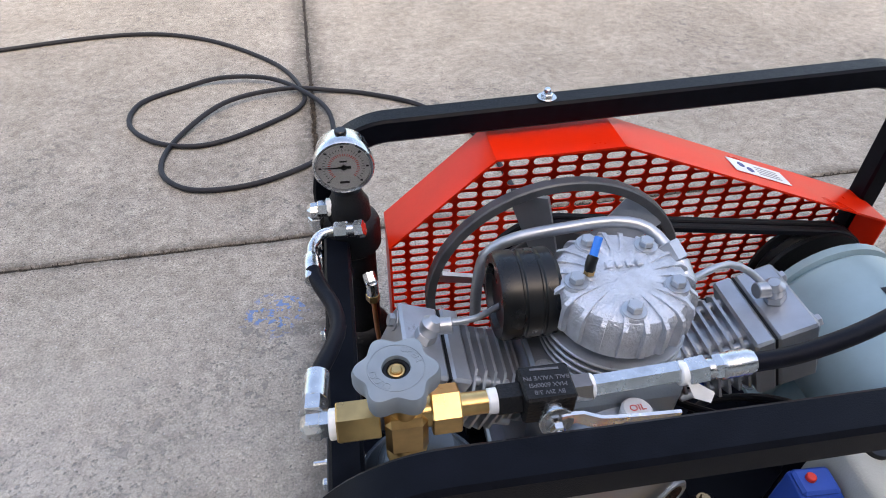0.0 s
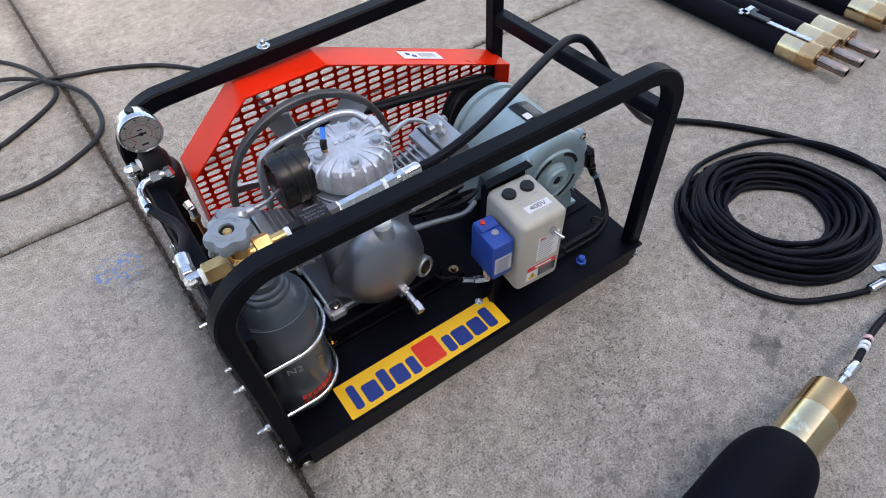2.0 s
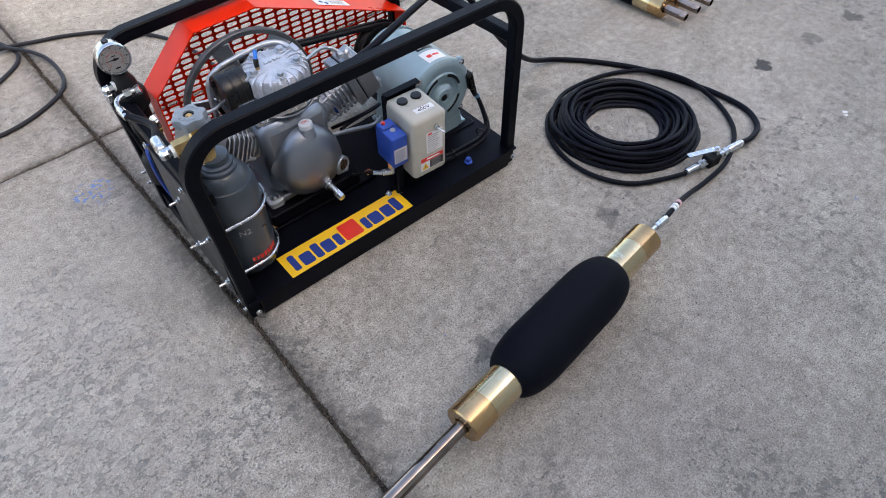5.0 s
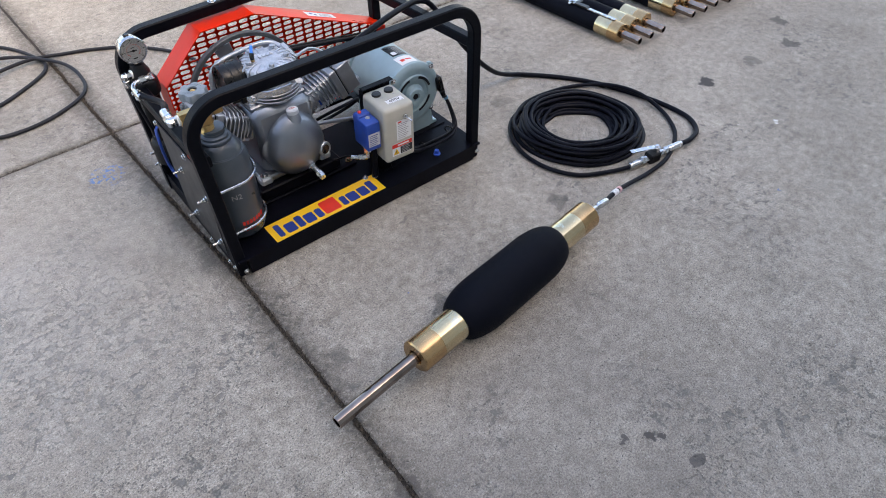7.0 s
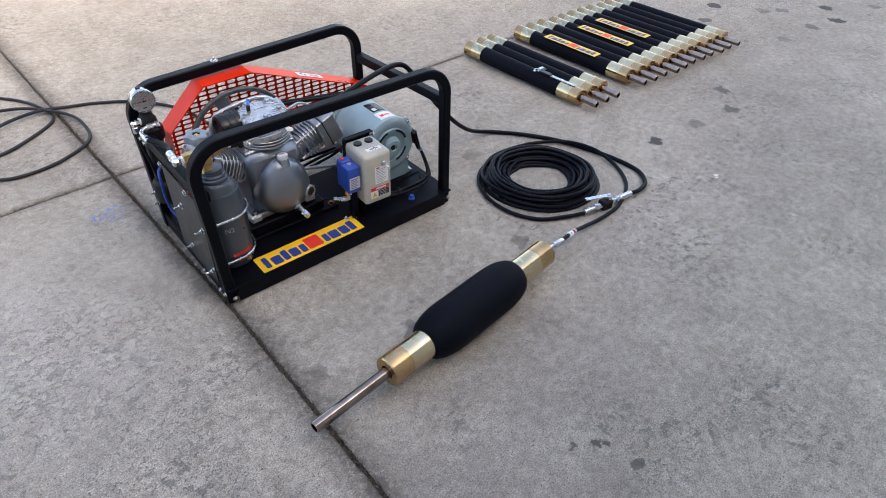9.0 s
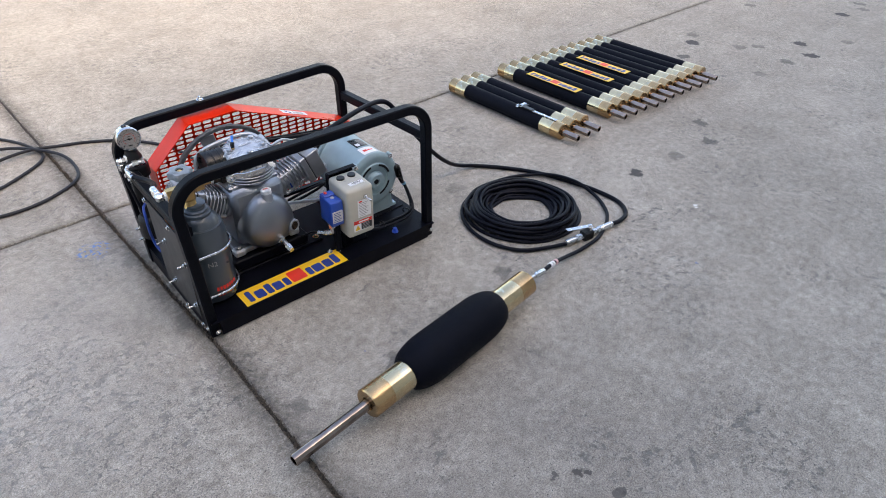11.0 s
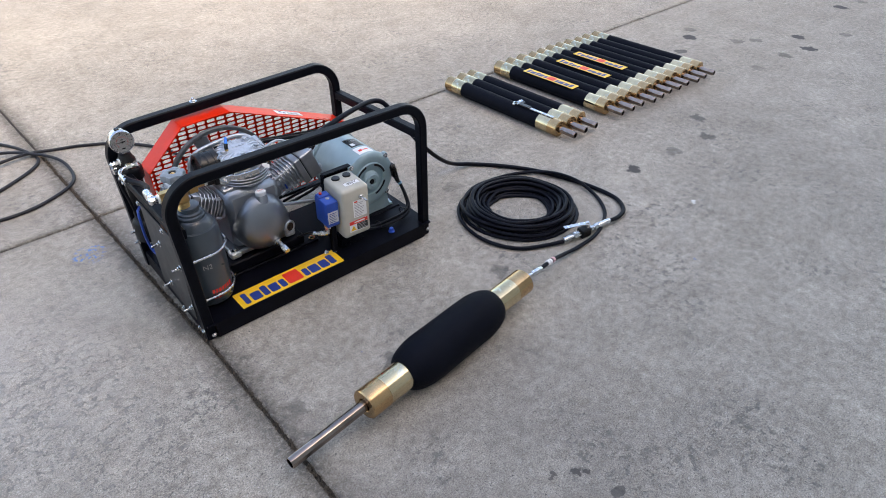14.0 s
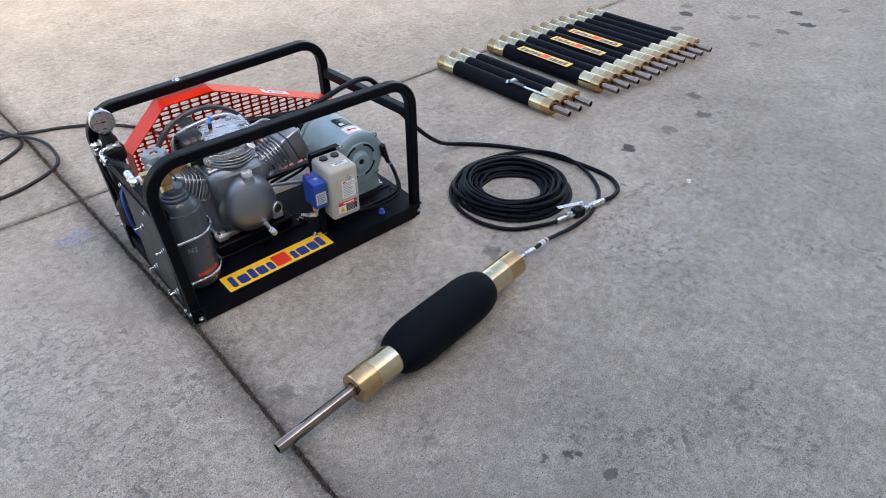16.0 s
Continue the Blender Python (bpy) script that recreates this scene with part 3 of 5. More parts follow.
# red belt guard, open to the front, with a slotted back
def guard():
    yb, yf = 0.497, 0.423
    out = [(0.072, 0.062), (0.072, 0.344), (0.201, 0.463), (0.357, 0.468), (0.787, 0.306), (0.787, 0.062)]
    t = 0.003
    inn = [(0.075, 0.062), (0.075, 0.3427), (0.2022, 0.460), (0.3565, 0.465), (0.784, 0.304), (0.784, 0.062)]
    ring = out + inn[::-1]
    g = Geo().plate([(x, yf, z) for x, z in ring], (0, yb - yf, 0))
    rim = part("belt_guard", g, M_RED, unit, "red painted sheet steel belt guard with slotted back", angle=20)
    # slotted panel: a ring of faces round each slot, cut to the outline
    px, pz, sw, sh = 0.0333, 0.0152, 0.0278, 0.0108
    bm = bmesh.new()
    nx, nz = 22, 28
    hole = []
    r = sh / 2
    for k in range(5):
        a = -math.pi / 2 + math.pi * k / 4
        hole.append((sw / 2 - r + r * math.cos(a), r * math.sin(a)))
    for k in range(5):
        a = math.pi / 2 + math.pi * k / 4
        hole.append((-sw / 2 + r + r * math.cos(a), r * math.sin(a)))
    outer = [(sw / 2 - r, -pz / 2), (px / 2, -pz / 2), (px / 2, 0), (px / 2, pz / 2), (sw / 2 - r, pz / 2), (-sw / 2 + r, pz / 2), (-px / 2, pz / 2), (-px / 2, 0), (-px / 2, -pz / 2), (-sw / 2 + r, -pz / 2)]
    for i in range(nx):
        for j in range(nz):
            cx, cz = 0.085 + px * i, 0.073 + pz * j
            a = [bm.verts.new((cx + u, yb, cz + w)) for u, w in hole]
            b = [bm.verts.new((cx + u, yb, cz + w)) for u, w in outer]
            for k in range(10):
                bm.faces.new((a[k], a[(k + 1) % 10], b[(k + 1) % 10], b[k]))
    bmesh.ops.remove_doubles(bm, verts=bm.verts, dist=1e-5)
    for (xa, za), (xb, zb) in zip(out, out[1:] + out[:1]):
        bmesh.ops.bisect_plane(bm, geom=bm.verts[:] + bm.edges[:] + bm.faces[:], plane_co=(xa, yb, za), plane_no=(-(zb - za), 0, xb - xa), clear_outer=True)
    bmesh.ops.recalc_face_normals(bm, faces=bm.faces)
    bmesh.ops.solidify(bm, geom=bm.faces[:], thickness=0.002)
    me = bpy.data.meshes.new("slotted_panel")
    bm.to_mesh(me)
    bm.free()
    me.materials.append(M_RED)
    p = new("slotted_panel", me)
    p.parent = rim
    # warning sticker on the sloping rim
    d = Vector((0.43, 0, -0.162)).normalized()
    m = basis((0.578, 0.462, 0.3848), d, (0, 1, 0))
    part("sticker", card(Geo(), m, -0.05, -0.016, 0.05, 0.016, 0.0006, 0.0006), M_WHITE, rim, "white warning sticker")
    g = Geo()
    for k in range(4):
        card(g, m, -0.005, -0.010 + k * 0.0055, 0.036, -0.008 + k * 0.0055, 0.0003, 0.0013)
    part("sticker_text", g, M_INKG, rim)
    g = Geo()
    g.cyl(m @ Vector((-0.03, 0.004, 0.0008)), m @ Vector((-0.03, 0.004, 0.0016)), 0.006, n=12)
    g.cyl(m @ Vector((-0.018, -0.004, 0.0008)), m @ Vector((-0.018, -0.004, 0.0016)), 0.006, n=12)
    part("sticker_symbols", g, M_NAVY, rim)
    return rim


guard()


# flywheel with fan blades, at rest
def flywheel():
    c, R = Vector((0.287, 0.405, 0.268)), 0.172
    rim = [(R - 0.012, -0.007), (R - 0.002, -0.007), (R, -0.005), (R, 0.006), (R - 0.012, 0.006), (R - 0.012, -0.007)]
    f = part("flywheel", Geo().lathe(c, (0, 1, 0), rim, 64, caps=False), M_FLY, unit, "grey cast iron flywheel with fan spokes")
    part("flywheel_hub", Geo().cyl(c - Vector((0, 0.025, 0)), c + Vector((0, 0.02, 0)), 0.035), M_FLY, f)
    for k in range(6):
        a = math.pi / 3 * k + 0.84
        d = Vector((math.cos(a), 0, math.sin(a)))
        s = Vector((-math.sin(a), 0, math.cos(a)))
        w = 0.026
        tilt = (s * 0.8 + Vector((0, 0.6, 0))).normalized()
        pts = [c + d * 0.03 - tilt * w * 0.6, c + d * (R - 0.012) - tilt * w, c + d * (R - 0.012) + tilt * w, c + d * 0.03 + tilt * w * 0.6]
        part("blade", Geo().plate(pts, tilt.cross(d) * 0.005), M_ALUS, f)


flywheel()
def belt_path(y):
    a, ra, b, rb = (0.287, 0.268), 0.084, (0.70, 0.213), 0.078
    pts = [(a[0] + ra * math.cos(radians(t)), y, a[1] + ra * math.sin(radians(t))) for t in range(262, 78, -8)]
    return pts + [(b[0] + rb * math.cos(radians(t)), y, b[1] + rb * math.sin(radians(t))) for t in range(80, -104, -8)] + [(a[0] + ra * math.cos(radians(262)), y, a[1] + ra * math.sin(radians(262)))]


for dy in (0.0, 0.014):
    part("drive_belt", Geo().sweep(belt_path(0.43 + dy), square(0.011, 0.002), up=(0, 1, 0)), M_RUBBER, unit, "black V-belt")
part("belt_wheel", Geo().cyl((0.287, 0.42, 0.268), (0.287, 0.452, 0.268), 0.080, n=48), M_FLY, unit)
part("motor_pulley", Geo().lathe((0.70, 0.418, 0.213), (0, 1, 0), [(0.02, 0), (0.08, 0.0), (0.08, 0.006), (0.074, 0.012), (0.08, 0.019), (0.074, 0.026), (0.08, 0.032), (0.08, 0.036), (0.02, 0.036)], 40), M_MATTE, unit)


# ---------- compressor block ----------
def block():
    cx, cy = 0.287, 0.262
    C = Vector((cx, cy, 0.235))
    b = part("crankcase", Geo().box((cx, cy + 0.01, 0.225), (0.175, 0.17, 0.20), 0.018), M_CASE, unit, "silver painted cast crankcase with rounded front cover", angle=40)
    part("deck", Geo().box((cx, cy + 0.012, 0.325), (0.165, 0.125, 0.016), 0.004), M_CASE, b)
    fc = Geo().lathe((0, 0.19, 0), (0, -1, 0), [(0.098, -0.012), (0.097, 0.008), (0.090, 0.026), (0.076, 0.041), (0.052, 0.052), (0.025, 0.058), (0.006, 0.059)], 48)
    for v in fc.v:
        k = 1.0 + (0.04 if v.z > 0 else -0.02) * min(1, abs(v.z) / 0.09)
        v.x, v.z = cx + 0.008 + v.x * (0.93 - 0.12 * max(0, v.z) / 0.1), 0.199 + v.z * k
    part("front_cover", fc, M_CASE, b)
    part("base_flange", Geo().box((cx, cy, 0.118), (0.215, 0.16, 0.02), 0.004), M_CASE, b)
    for x in (cx - 0.095, cx + 0.095):
        for y in (cy - 0.068, cy + 0.068):
            part("mounting_foot", Geo().box((x, y, 0.117), (0.036, 0.034, 0.024), 0.005), M_ALU, b)
            bolt((x, y, 0.129), (0, 0, 1), r=0.0075, parent=b)
    for x in (cx - 0.07, cx + 0.07):
        for y in (cy - 0.038, cy + 0.062):
            bolt((x, y, 0.333), (0, 0, 1), r=0.007, parent=b, material=M_ALUS)
    # rails below
    for y in (0.185, 0.335):
        part("mounting_rail", Geo().box((0.29, y, 0.088), (0.26, 0.05, 0.036), 0.004), M_TRAY, unit)
    part("mounting_rail", Geo().box((0.305, 0.17, 0.0635), (0.33, 0.03, 0.008), 0.002), M_TRAY, unit)
    # filler neck, drain pipe and sight glass
    part("oil_neck", Geo().cyl((0.301, 0.166, 0.215), (0.303, 0.172, 0.303), 0.030, 0.0165, 24), M_ALUS, b)
    cap = part("oil_cap", Geo().lathe((0.303, 0.172, 0.302), (0, 0.1, 1), [(0.008, 0), (0.0165, 0), (0.0165, 0.010), (0.014, 0.013), (0.0, 0.0135)], 24), M_WHITE, b, "white plastic oil filler cap")
    lettering("cap_text", "OIL", 0.011, basis((0.303, 0.1734, 0.3159), (1, 0, 0), (0, 1, -0.1)), M_INKR, b)
    part("drain_pipe", Geo().cyl((0.315, 0.165, 0.142), (0.319, 0.108, 0.128), 0.008, n=14).hexa((0.314, 0.15, 0.139), (0.3155, 0.135, 0.1355), 0.014).hexa((0.319, 0.112, 0.129), (0.3205, 0.09, 0.124), 0.0105), M_ZINC, b, "zinc plated oil drain pipe")
    part("sight_glass", Geo().lathe((0.362, 0.165, 0.165), (0.35, -1, 0.1), [(0.021, 0), (0.022, 0.004), (0.022, 0.020), (0.0205, 0.022), (0.0160, 0.022), (0.0140, 0.019), (0, 0.019)], 12), M_ALUS, b)
    part("sight_window", Geo().cyl((0.3685, 0.1465, 0.167), (0.3693, 0.1442, 0.1672), 0.0138, n=20), M_SIGHT, b, "oil-brown sight glass")

    # cylinders
    def cylinder(deg, side):
        a = radians(deg)
        d = Vector((math.sin(a), 0, math.cos(a)))
        s = Vector((math.cos(a), 0, -math.sin(a)))
        rot = Matrix((s, (0, 1, 0), d)).transposed()
        o = C + Vector((0.004, -0.004, -0.006))
        barrel = part("cylinder", Geo().cyl(o + d * 0.06, o + d * 0.20, 0.034, n=28), M_ALUS, b)
        part("cylinder_flange", Geo().cyl(o + d * 0.086, o + d * 0.101, 0.043, n=28), M_ALUS, barrel)
        for k in range(7):
            h = (0.037, 0.041, 0.046, 0.0475, 0.0475, 0.0475, 0.0475)[k]
            e = 0.017
            q = [(-h + e, -h), (h - e, -h), (h, -h + e), (h, h - e), (h - e, h), (-h + e, h), (-h, h - e), (-h, -h + e)]
            at = o + d * (0.1065 + 0.0115 * k)
            part("cooling_fin", Geo().plate([at + rot @ Vector((u, w, 0)) for u, w in q], d * 0.0032), M_ALUS, barrel)
        for u, w in ((-1, -1), (1, -1), (-1, 1), (1, 1)):
            part("stud", Geo().cyl(o + d * 0.10 + s * 0.031 * u + Vector((0, 0.031 * w, 0)), o + d * 0.19 + s * 0.031 * u + Vector((0, 0.031 * w, 0)), 0.0055, n=12), M_ALUS, barrel)
        part("valve_plate", Geo().box(o + d * 0.196, (0.1, 0.1, 0.022), 0.003, rot), M_ALUS, barrel)
        part("gasket", Geo().box(o + d * 0.2085, (0.096, 0.096, 0.003), 0.0005, rot), M_MATTE, barrel)
        h = part("cylinder_head", Geo().box(o + d * 0.2325, (0.098, 0.098, 0.045), 0.003, rot), M_ALUS, barrel)
        for u in (-1, 1):
            for w in (-1, 1):
                bolt(o + d * 0.255 + s * 0.034 * u + Vector((0, 0.034 * w, 0)), d, r=0.0075, h=0.008, parent=barrel, material=M_ALUS)
        return o, d, s

    lo, ld, ls = cylinder(-68, -1)
    ro, rd, rs = cylinder(68, 1)
    # elbow fittings on the heads
    for o, d, s, k in ((lo, ld, ls, 1), (ro, rd, rs, -1)):
        p = o + d * 0.232 + s * 0.049 * k + Vector((0, 0.0, 0))
        n = s * k
        g = Geo().hexa(p, p + n * 0.012, 0.012).lathe(p + n * 0.010, n, [(0.010, 0), (0.0115, 0.006), (0.0115, 0.014), (0.006, 0.02)], 16)
        g.cyl(p + n * 0.018, p + n * 0.018 + Vector((0.022 * k, 0, 0)), 0.009, n=14)
        part("elbow_fitting", g, M_ALUS, b)

    # middle cylinder and its ribbed round head
    mid = Vector((cx + 0.010, cy - 0.004, 0.33))
    for k in range(4):
        part("cooling_fin", Geo().cyl(mid + Vector((0, 0, 0.005 + 0.0095 * k)), mid + Vector((0, 0, 0.009 + 0.0095 * k)), 0.0755, n=44), M_ALUS, b)
    part("cylinder", Geo().cyl(mid - Vector((0, 0, 0.01)), mid + Vector((0, 0, 0.045)), 0.058, n=36), M_ALUS, b)
    hd = part("middle_head", Geo().lathe(mid, (0, 0, 1), [(0.064, 0.044), (0.0685, 0.047), (0.0685, 0.087), (0.065, 0.0925), (0.056, 0.0955), (0.02, 0.0965), (0.0, 0.0965)], 48), M_ALU, b, "silver cast cylinder head with radial ribs")
    for k in range(22):
        a = 2 * math.pi * k / 22 + 0.1
        d = Vector((math.cos(a), math.sin(a), 0))
        s = Vector((-d.y, d.x, 0))
        q = [(0.026, 0.0955), (0.046, 0.0985), (0.064, 0.0965), (0.0735, 0.0895), (0.076, 0.082), (0.076, 0.056), (0.069, 0.050), (0.06, 0.06), (0.026, 0.09)]
        part("rib", Geo().plate([mid + d * r + Vector((0, 0, h)) - s * 0.0023 for r, h in q], s * 0.0046), M_ALU, hd)
    for k in range(5):
        a = 2 * math.pi * k / 5 + 0.75
        p = mid + Vector((0.052 * math.cos(a), 0.052 * math.sin(a), 0.09))
        part("bolt_boss", Geo().cyl(p - Vector((0, 0, 0.02)), p + Vector((0, 0, 0.008)), 0.0125, n=18), M_ALU, hd)
        bolt(p + Vector((0, 0, 0.008)), (0, 0, 1), r=0.008, h=0.009, parent=hd, material=M_ALUS)
    g = Geo()
    for k in range(4):
        g.box(mid + Vector((-0.012 + 0.011 * k, 0.012, 0.0985)), (0.007, 0.009, 0.003), 0.0008)
    part("cast_mark", g, M_ALU, hd)
    # breather with blue tube
    p = Vector((0.262, 0.262, 0.427))
    part("breather_nipple", Geo().hexa(p, p + Vector((0, 0, 0.008)), 0.006), M_BRASS, hd)
    part("breather_elbow", Geo().tube([p + Vector((0, 0, 0.006)), p + Vector((0, 0.001, 0.013)), p + Vector((0.003, 0.005, 0.019))], 0.0058, 12, 0.003), M_PLASTIC, hd)
    part("breather_tube", Geo().tube([p + Vector((0.0025, 0.0045, 0.018)), p + Vector((0.006, 0.010, 0.026)), p + Vector((0.010, 0.016, 0.034))], 0.0042, 12, 0.004), M_BLUEL, hd, "short bright blue plastic tube")
    # intake filter
    fa = Vector((0.172, 0.285, 0.385))
    part("air_filter", Geo().lathe(fa, (1, 0, 0), [(0.018, 0.006), (0.034, 0.006), (0.036, 0), (0.045, 0.0), (0.048, 0.005), (0.048, 0.021), (0.0465, 0.0225), (0.0465, 0.0245), (0.048, 0.026), (0.048, 0.041), (0.0465, 0.0425), (0.0465, 0.0445), (0.048, 0.046), (0.048, 0.058), (0.044, 0.063), (0.02, 0.064), (0.016, 0.08)], 36), M_PLASTIC, b, "round black plastic air intake filter")
    part("intake_boss", Geo().box((0.234, 0.275, 0.385), (0.024, 0.04, 0.04), 0.006), M_ALU, hd)
    # air pipes
    part("air_pipe", Geo().tube([(0.170, 0.352, 0.28), (0.170, 0.350, 0.345), (0.178, 0.348, 0.388), (0.207, 0.345, 0.410), (0.262, 0.342, 0.421), (0.318, 0.338, 0.427), (0.352, 0.325, 0.424), (0.369, 0.295, 0.412), (0.374, 0.275, 0.402)], 0.0068, 14), M_ALUS, b, "bent silver aluminium air pipe")
    part("pipe_union", Geo().hexa((0.362, 0.298, 0.424), (0.369, 0.28, 0.413), 0.0125).cyl((0.369, 0.28, 0.413), (0.373, 0.258, 0.398), 0.0115, n=14).cyl((0.372, 0.262, 0.40), (0.345, 0.262, 0.398), 0.012, n=14), M_ALUS, b)
    part("air_pipe", Geo().tube([(0.374, 0.262, 0.398), (0.402, 0.275, 0.397), (0.434, 0.283, 0.398), (0.458, 0.275, 0.39), (0.476, 0.262, 0.375)], 0.0042, 12), M_ALUS, b)
    part("air_pipe", Geo().tube([(0.115, 0.262, 0.377), (0.15, 0.266, 0.375), (0.205, 0.30, 0.368)], 0.0036, 12), M_ALUS, b)
    part("cooling_pipe", Geo().tube([(0.372, 0.2, 0.222), (0.43, 0.2, 0.207), (0.50, 0.2, 0.189), (0.54, 0.22, 0.18)], 0.0058, 12), M_ALUS, b)
    part("cable_loop", Geo().tube([(0.41, 0.25, 0.195), (0.435, 0.19, 0.245), (0.475, 0.165, 0.268), (0.515, 0.185, 0.255), (0.51, 0.23, 0.21), (0.46, 0.25, 0.185), (0.42, 0.225, 0.20)], 0.0048, 10), M_RUBBER, b)
    part("cable_tie", Geo().ring((0.415, 0.235, 0.262), (1, 0, 0.4), 0.012, 0.003, 16, 6), M_BLUE, b)


block()
for x, y in ((0.162, 0.169), (0.454, 0.175), (0.158, 0.30)):
    bolt((x, y, 0.068 if y < 0.2 else TOP), (0, 0, 1), r=0.007, h=0.008, material=M_GOLDB)


# ---------- motor ----------
def motor():
    c = Vector((0.70, 0.15, 0.205))
    R = 0.098
    m = part("motor", Geo().lathe(c, (0, 1, 0), [(R - 0.004, 0.03), (R, 0.034), (R, 0.215), (R - 0.006, 0.222), (R - 0.006, 0.225)], 64), M_MOTOR, unit, "blue-grey painted electric motor")
    e = part("end_shield", Geo().lathe(c, (0, 1, 0), [(0.0, 0.004), (0.03, 0.004), (0.034, 0.008), (0.036, 0.016), (0.052, 0.016), (0.055, 0.009), (0.064, 0.009), (0.067, 0.014), (0.083, 0.012), (0.097, 0.016), (0.102, 0.022), (0.102, 0.032), (R - 0.003, 0.036)], 64), M_MOTOR, m)
    part("shaft_hub", Geo().lathe(c, (0, 1, 0), [(0.0, 0.006), (0.012, 0.006), (0.014, -0.002), (0.026, -0.002), (0.03, 0.006)], 32), M_MOTOR, e)
    part("shaft_end", Geo().cyl(c + Vector((0, 0.0, 0)), c + Vector((0, 0.006, 0)), 0.009, n=16), M_MATTE, e)
    for k in range(4):
        a = math.pi / 4 + math.pi / 2 * k
        p = [c + Vector((r * math.cos(a + t), 0.0085, r * math.sin(a + t))) for r, t in [(0.0555, -0.5 + 0.2 * i) for i in range(6)] + [(0.0635, 0.5 - 0.2 * i) for i in range(6)]]
        # flat black plate: the shade inside the vent opening put on as colour
        part("vent_slot_dark", Geo().plate(p, (0, -0.0006, 0)), M_MATTE, e)
    for k in range(4):
        a = math.pi / 4 + math.pi / 2 * k
        p = c + Vector((0.1 * math.cos(a), 0.018, 0.1 * math.sin(a)))
        part("lug", Geo().box(p + Vector((0, 0.008, 0)), (0.024, 0.02, 0.024), 0.006, Matrix.Rotation(-a, 3, "Y")), M_MOTOR, e)
        bolt(p - Vector((0, 0.001, 0)), (0, -1, 0), r=0.006, parent=e)
    part("rear_shield", Geo().lathe(c, (0, 1, 0), [(R - 0.005, 0.222), (R + 0.003, 0.224), (R + 0.003, 0.236), (0.08, 0.242), (0.03, 0.244)], 48), M_MOTOR, m)
    for y in (0.195, 0.335):
        for s in (-1, 1):
            part("motor_foot", Geo().plate([(0.70 + s * 0.03, y - 0.02, 0.113), (0.70 + s * 0.072, y - 0.02, 0.145), (0.70 + s * 0.085, y - 0.02, 0.072), (0.70 + s * 0.10, y - 0.02, 0.070), (0.70 + s * 0.10, y - 0.02, 0.062), (0.70 + s * 0.04, y - 0.02, 0.062)], (0, 0.045, 0)), M_MOTOR, m)
            bolt((0.70 + s * 0.092, y + 0.003, 0.070), (0, 0, 1), r=0.007, parent=m)
    part("motor_base", Geo().box((0.70, 0.265, 0.060), (0.24, 0.22, 0.005), 0.002), M_TRAY, unit)
    part("pedestal", Geo().plate([(0.63, 0.17, 0.064), (0.77, 0.17, 0.064), (0.75, 0.17, 0.118), (0.65, 0.17, 0.118)], (0, 0.19, 0)), M_MOTOR, m)

    # curved plates on the shell
    def shell(name, a0, a1, y0, y1, material, h, parent, lift=0.0006):
        g = Geo()
        k = 8
        pts = [(c.x + (R + lift) * math.sin(radians(a0 + (a1 - a0) * i / k)), c.z + (R + lift) * math.cos(radians(a0 + (a1 - a0) * i / k))) for i in range(k + 1)]
        pts2 = [(c.x + (R + lift + h) * math.sin(radians(a0 + (a1 - a0) * i / k)), c.z + (R + lift + h) * math.cos(radians(a0 + (a1 - a0) * i / k))) for i in range(k + 1)]
        verts = []
        for (xa, za), (ua, wa) in zip(pts, pts2):
            verts += [(ua, y0, wa), (ua, y1, wa), (xa, y1, za), (xa, y0, za)]
        faces = [[4 * i + j, 4 * i + (j + 1) % 4, 4 * i + 4 + (j + 1) % 4, 4 * i + 4 + j] for i in range(k) for j in range(4)]
        g.add(verts, faces + [[0, 1, 2, 3], [4 * k + 3, 4 * k + 2, 4 * k + 1, 4 * k]])
        return part(name, g, material, parent)

    shell("rating_plate", -8, 22, 0.243, 0.305, M_PLASTIC, 0.0006, m)
    g1 = shell("plate_symbol", -5, 4, 0.248, 0.266, M_WHITE, 0.0004, m, 0.0016)
    for k in range(4):
        shell("plate_text", 7 + 3.2 * k, 8.2 + 3.2 * k, 0.252, 0.292, M_INKG, 0.0003, m, 0.0016)
    shell("sticker", -12, 24, 0.186, 0.232, M_WHITE, 0.0004, m)
    shell("sticker_mark", -6, 2, 0.202, 0.214, M_INKR, 0.0003, m, 0.0013)
    shell("sticker_mark", 4, 16, 0.205, 0.212, M_INKR, 0.0003, m, 0.0013)


motor()


